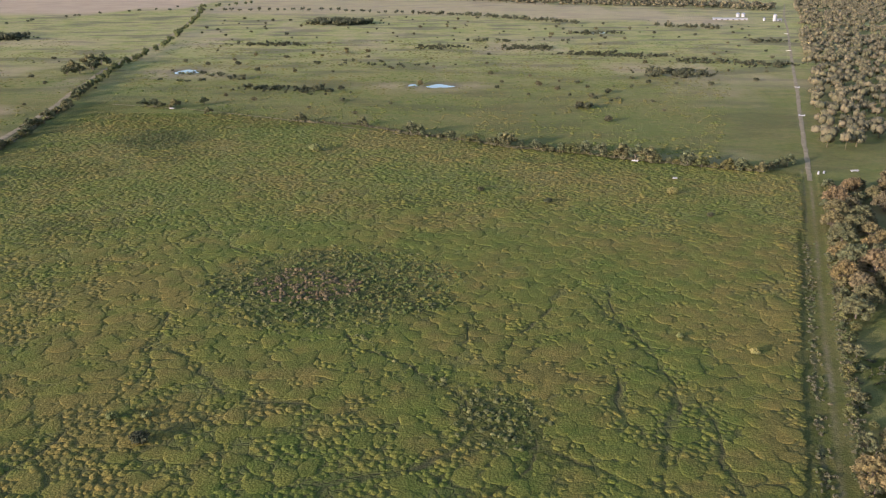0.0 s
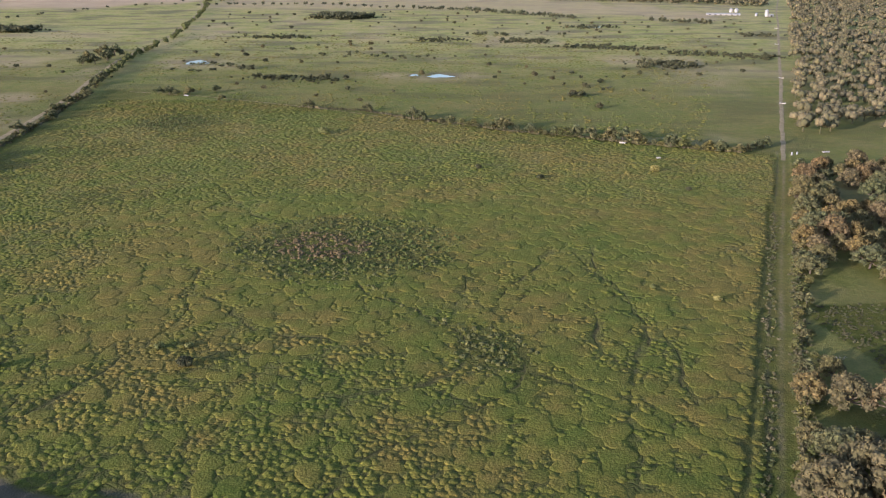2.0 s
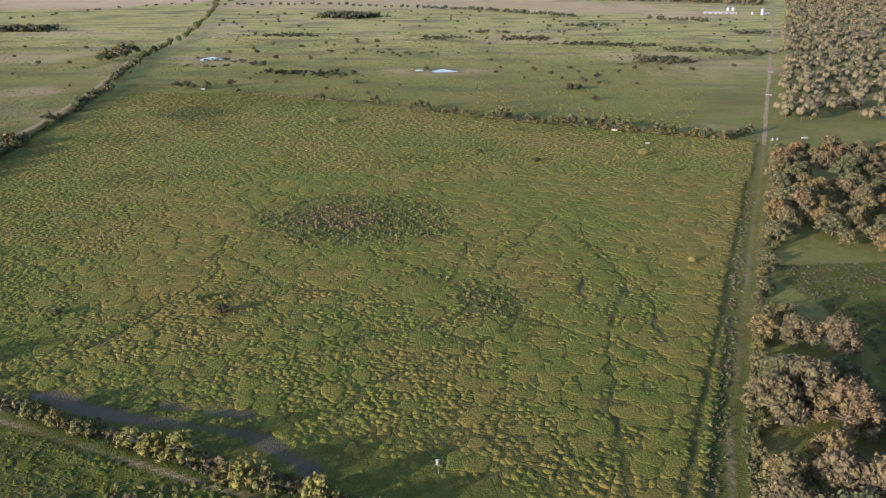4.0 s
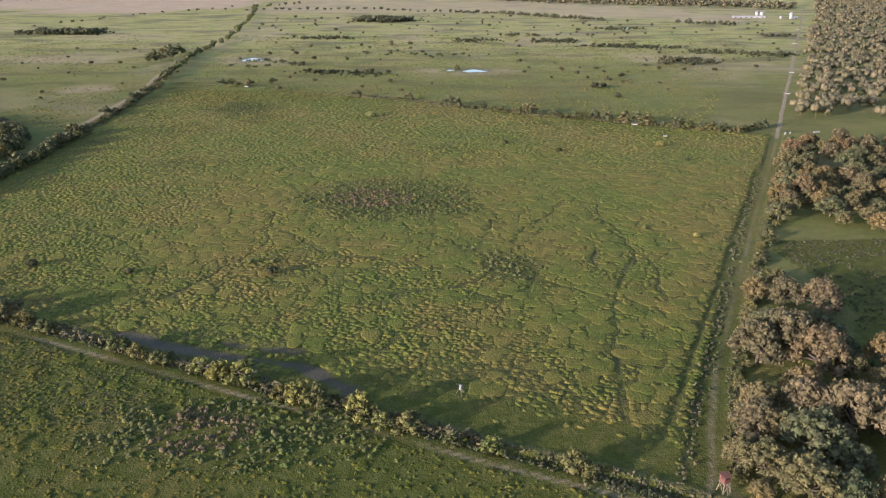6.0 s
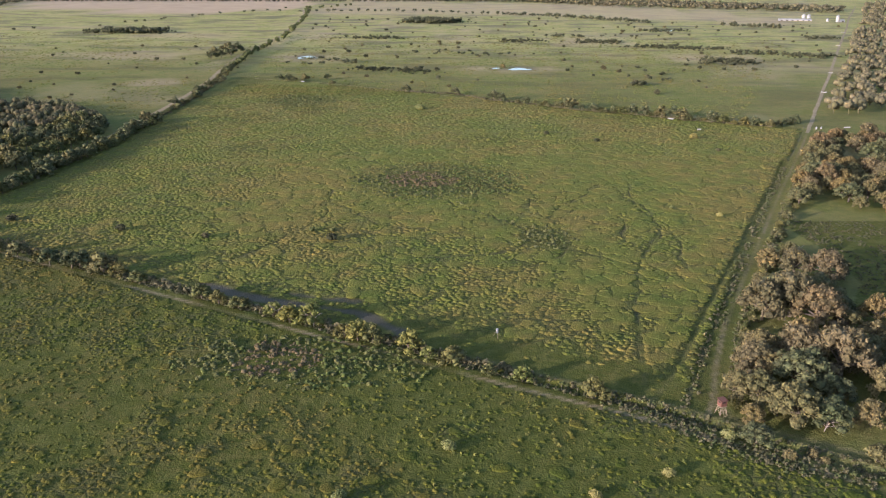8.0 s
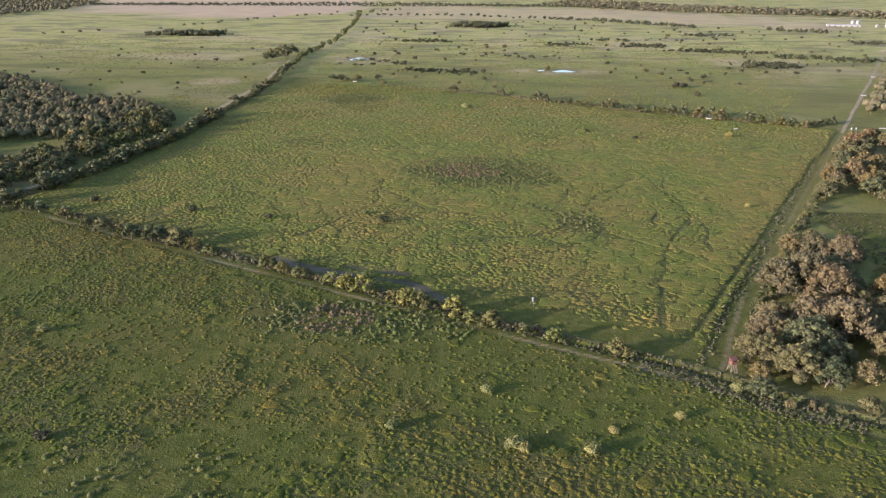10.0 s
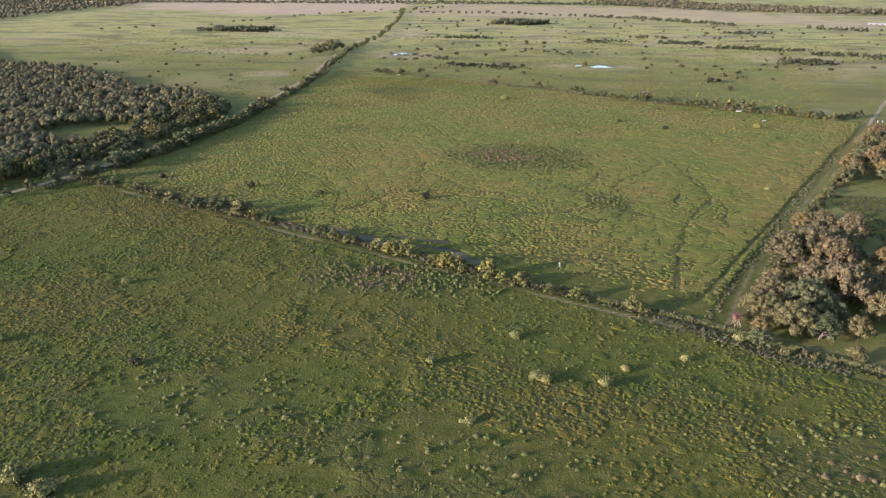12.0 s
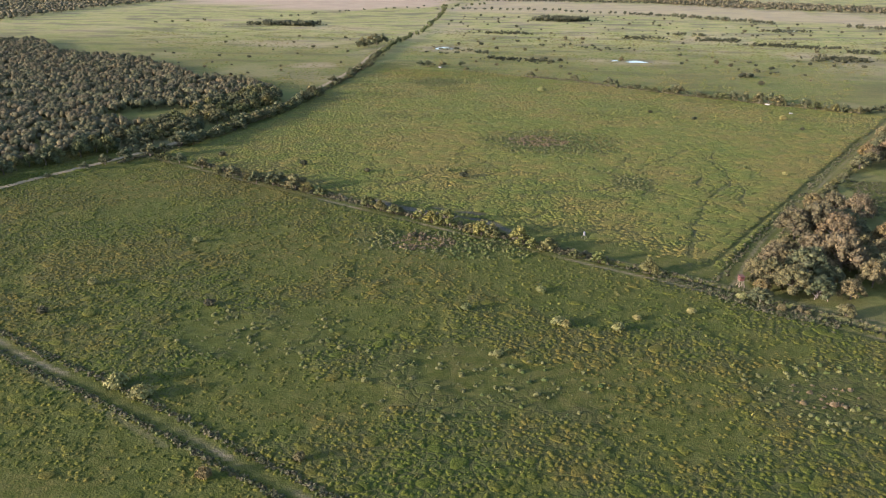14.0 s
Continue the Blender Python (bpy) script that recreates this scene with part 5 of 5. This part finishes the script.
def hunting_blind(x, y, turn):
    root = new("hunting_blind")
    for sx in (-1, 1):
        for sy in (-1, 1):
            stick("leg", (0.95 * sx, 0.95 * sy, -0.2), (0.55 * sx, 0.55 * sy, 2.0), 0.07, 0.06, POLE, root)
    for sx in (-1, 1):
        stick("brace", (0.9 * sx, -0.88, 0.3), (0.62 * sx, 0.66, 1.8), 0.045, 0.045, POLE, root)
        stick("brace", (-0.88, 0.9 * sx, 0.3), (0.66, 0.62 * sx, 1.8), 0.045, 0.045, POLE, root)
    part("platform", box_mesh("platform", (1.6, 1.6, 0.1), POLE, 0.02, (0, 0, 2.03)), root)
    for name, size, at in (("front_wall", (1.4, 0.06, 1.35), (0, -0.67, 2.78)), ("back_wall", (1.4, 0.06, 1.35), (0, 0.67, 2.78)),
                           ("side_wall", (0.06, 1.28, 1.35), (-0.67, 0, 2.78)), ("side_wall", (0.06, 1.28, 1.35), (0.67, 0, 2.78))):
        w = part(name, box_mesh(name, size, RED_BOARD, 0.01, at), root)
        flat = (size[0] * 0.6 if size[0] > 1 else 0.02, size[1] * 0.6 if size[1] > 1 else 0.02, 0.30)
        shift = (math.copysign(0.032, at[0]) if size[0] < 1 else 0, math.copysign(0.032, at[1]) if size[1] < 1 else 0, 0.25)
        # Solid dark panel on the wall, painting the shade inside the opening.
        part("window", box_mesh("window", flat, DARK, 0.004, tuple(p + q for p, q in zip(at, shift))), w, "dark panel for the open shooting window")
    bm = bmesh.new()
    bmesh.ops.create_cube(bm, size=1, matrix=Matrix.Translation((0, 0, 3.52)) @ Matrix.Rotation(radians(6), 4, "X") @ Matrix.Diagonal((1.75, 1.8, 0.06, 1)))
    bmesh.ops.bevel(bm, geom=bm.edges[:], offset=0.015, segments=1, affect="EDGES")
    part("roof", bm_mesh("roof", bm, RED_BOARD), root)
    ladder = stick("ladder_rail", (0.25, -1.5, 0), (0.25, -0.78, 2.05), 0.035, 0.035, POLE, root)
    stick("ladder_rail", (-0.25, -1.5, 0), (-0.25, -0.78, 2.05), 0.035, 0.035, POLE, root)
    for k in range(6):
        t = (k + 0.6) / 6.5
        stick("rung", (-0.27, -1.5 + 0.72 * t, 2.05 * t), (0.27, -1.5 + 0.72 * t, 2.05 * t), 0.025, 0.025, POLE, ladder, 5)
    root.matrix_basis = pose(x, y, float(height(x, y)[0]), 0, 0, turn)
    tagged(root, "red boarded hunting blind raised on wooden legs", "hunting blind")


def deer_feeder(x, y):
    root = new("feeder")
    for k in range(3):
        w = 2 * math.pi * k / 3 + 0.4
        stick("leg", (1.15 * math.cos(w), 1.15 * math.sin(w), -0.1), (0.28 * math.cos(w), 0.28 * math.sin(w), 1.5), 0.045, 0.04, POLE, root)
    bm = bmesh.new()
    bmesh.ops.create_cone(bm, cap_ends=True, segments=18, radius1=0.28, radius2=0.30, depth=0.8, matrix=Matrix.Translation((0, 0, 1.75)))
    bmesh.ops.bevel(bm, geom=[e for e in bm.edges if len(e.link_faces) == 2 and e.calc_face_angle(0) > 1], offset=0.03, segments=2, affect="EDGES")
    barrel = part("barrel", bm_mesh("barrel", bm, WHITE), root)
    bm = bmesh.new()
    bmesh.ops.create_cone(bm, cap_ends=True, segments=18, radius1=0.40, radius2=0.10, depth=0.25, matrix=Matrix.Translation((0, 0, 2.36)))
    part("lid", bm_mesh("lid", bm, WHITE), barrel)
    bm = bmesh.new()
    bmesh.ops.create_cone(bm, cap_ends=True, segments=14, radius1=0.06, radius2=0.30, depth=0.3, matrix=Matrix.Translation((0, 0, 1.12)))
    part("spout", bm_mesh("spout", bm, GREY_METAL), barrel)
    root.matrix_basis = pose(x, y, float(height(x, y)[0]), 0, 0, 20)
    tagged(root, "white barrel feeder on three splayed legs", "feeder")


def tank(x, y, rad, tall, label, name="water_tank"):
    root = new(name)
    bm = bmesh.new()
    bmesh.ops.create_cone(bm, cap_ends=True, segments=24, radius1=rad, radius2=rad, depth=tall, matrix=Matrix.Translation((0, 0, tall / 2)))
    bmesh.ops.bevel(bm, geom=[e for e in bm.edges if e.calc_face_angle(0) > 1], offset=rad * 0.08, segments=2, affect="EDGES")
    part("shell", bm_mesh("shell", bm, WHITE), root)
    bm = bmesh.new()
    bmesh.ops.create_cone(bm, cap_ends=True, segments=24, radius1=rad * 1.03, radius2=rad * 0.15, depth=rad * 0.6, matrix=Matrix.Translation((0, 0, tall + rad * 0.28)))
    part("roof", bm_mesh("roof", bm, GREY_METAL), root)
    root.matrix_basis = pose(x, y, 0)
    return tagged(root, label, "tank")


def trough(x, y, length, turn, label):
    root = new("feed_trough")
    for sy in (-1, 1):
        part("side", box_mesh("side", (length, 0.08, 0.5), WHITE, 0.02, (0, 0.45 * sy, 0.45)), root)
    for sx in (-1, 1):
        part("end", box_mesh("end", (0.08, 0.82, 0.5), WHITE, 0.02, (sx * (length / 2 - 0.04), 0, 0.45)), root)
        part("foot", box_mesh("foot", (0.2, 0.7, 0.24), CONCRETE, 0.02, (sx * length * 0.35, 0, 0.08)), root)
    part("base", box_mesh("base", (length - 0.2, 0.8, 0.08), GREY_METAL, 0.01, (0, 0, 0.24)), root)
    root.matrix_basis = pose(x, y, float(height(x, y)[0]), 0, 0, turn)
    tagged(root, label, "trough", "white troughs in the pasture")


def barn(x, y, turn, size, label, doors):
    root = new("barn")
    l, w, h = size
    for name, sz, at in (("wall", (l, 0.2, h), (0, -w / 2, h / 2)), ("wall", (l, 0.2, h), (0, w / 2, h / 2)), ("end_wall", (0.2, w - 0.2, h), (-l / 2 + 0.1, 0, h / 2)), ("end_wall", (0.2, w - 0.2, h), (l / 2 - 0.1, 0, h / 2))):
        wall = part(name, box_mesh(name, sz, WHITE, 0.02, at), root)
        if name == "wall":
            for k in range(doors):
                dx = (k + 0.5) / doors * l - l / 2
                # Dark panel laid on the wall in place of the doorway's shade.
                part("door", box_mesh("door", (l / doors * 0.35, 0.06, h * 0.62), DARK, 0.01, (dx, at[1] + math.copysign(0.12, at[1]), h * 0.31)), wall, "dark panel for the barn doorway")
    bm = bmesh.new()
    r = w * 0.16
    pts = [(-l / 2 - 0.4, -w / 2 - 0.4, h), (-l / 2 - 0.4, 0, h + r), (-l / 2 - 0.4, w / 2 + 0.4, h), (l / 2 + 0.4, -w / 2 - 0.4, h), (l / 2 + 0.4, 0, h + r), (l / 2 + 0.4, w / 2 + 0.4, h)]
    vs = [bm.verts.new(p) for p in pts]
    for q in ((0, 1, 4, 3), (1, 2, 5, 4), (0, 3, 5, 2), (0, 2, 1), (3, 4, 5)):
        bm.faces.new([vs[i] for i in q])
    part("roof", bm_mesh("roof", bm, WHITE), root)
    root.matrix_basis = pose(x, y, 0, 0, 0, turn)
    tagged(root, label, "barn", "farm buildings")


def dead_tree(x, y, tall, seed, label="leafless weathered pale dead tree"):
    rnd = np.random.default_rng(seed)
    root = new("dead_tree")
    top = (rnd.normal(scale=0.1) * tall, rnd.normal(scale=0.1) * tall, tall * 0.55)
    stick("trunk", (0, 0, -0.2), top, tall * 0.03, tall * 0.018, DEADWOOD, root)
    for k in range(7):
        w = 2.4 * k + rnd.uniform(-0.4, 0.4)
        t = rnd.uniform(0.55, 1.0)
        a = tuple(p * t for p in top)
        b = (a[0] + tall * 0.34 * math.cos(w), a[1] + tall * 0.34 * math.sin(w), a[2] + tall * rnd.uniform(0.12, 0.42))
        limb = stick("branch", a, b, tall * 0.013, tall * 0.006, DEADWOOD, root, 6)
        for j in range(2):
            v = w + rnd.uniform(-0.9, 0.9)
            c = (b[0] + tall * 0.17 * math.cos(v), b[1] + tall * 0.17 * math.sin(v), b[2] + tall * rnd.uniform(-0.02, 0.2))
            stick("twig", tuple(0.4 * p + 0.6 * q for p, q in zip(a, b)), c, tall * 0.009, tall * 0.004, DEADWOOD, limb, 5)
    root.matrix_basis = pose(x, y, float(height(x, y)[0]), 0, 0, rnd.uniform(0, 360))
    tagged(root, label, "tree", "dead trees")


def slab(x, y, turn, length):
    root = new("culvert_slab")
    part("deck", box_mesh("deck", (length, 1.6, 0.35), CONCRETE, 0.04, (0, 0, 0.12)), root)
    for sx in (-1, 1):
        part("kerb", box_mesh("kerb", (0.4, 1.9, 0.6), CONCRETE, 0.04, (sx * length / 2, 0, 0.3)), root)
    root.matrix_basis = pose(x, y, 0, 0, 0, turn)
    tagged(root, "pale concrete culvert crossing the dirt lane", "culvert", "culverts on the lane")


hunting_blind(46.3, 42.3, 24)
deer_feeder(-3.0, 75.5)
tank(160, 363, 0.45, 1.2, "small white water tank beside the gate")
tank(163, 364.5, 0.4, 1.0, "small white water tank beside the gate")
tank(394, 1222, 2.6, 4.5, "white grain silo behind the long barn", "silo")
tank(401, 1221, 2.6, 4.5, "white grain silo behind the long barn", "silo")
tank(420, 1152, 2.4, 8.0, "tall white grain silo beside the lane", "silo")
tank(409, 1160, 1.8, 3.2, "low white tank in the farmyard", "silo")
barn(368, 1172, -6, (44, 7, 1.9), "long low white barn on the far farm", 6)
barn(426, 1154, 20, (7, 5, 2.6), "small white shed beside the silo", 1)
barn(560, 1290, 15, (9, 6, 3.0), "small white house among far woods", 2)
trough(95, 353.5, 1.8, 10, "white feed trough in short grass")
trough(84, 384, 3.0, -22, "long white feed trough under the hedge")
trough(-172, 514, 3.0, -20, "long white feed trough under hedge trees")
trough(178, 368, 3.5, 10, "pale feed trough in the grass strip")
slab(205, 499, -20, 3.0)
slab(242, 604, -20, 2.8)
slab(317, 824, -20, 3.5)
slab(374, 986, -20, 4.0)
dead_tree(66, 37.5, 3.2, 301, "pale broken dead stump tree in grass")
dead_tree(69.5, 37, 3.0, 302, "pale broken dead stump tree in grass")
dead_tree(84, 59, 6.5, 303)
dead_tree(-51.5, 78, 5.8, 304)
dead_tree(-62, 81.5, 5.0, 305)
dead_tree(72, 79, 6.5, 306)
dead_tree(92, 150, 3.0, 307)
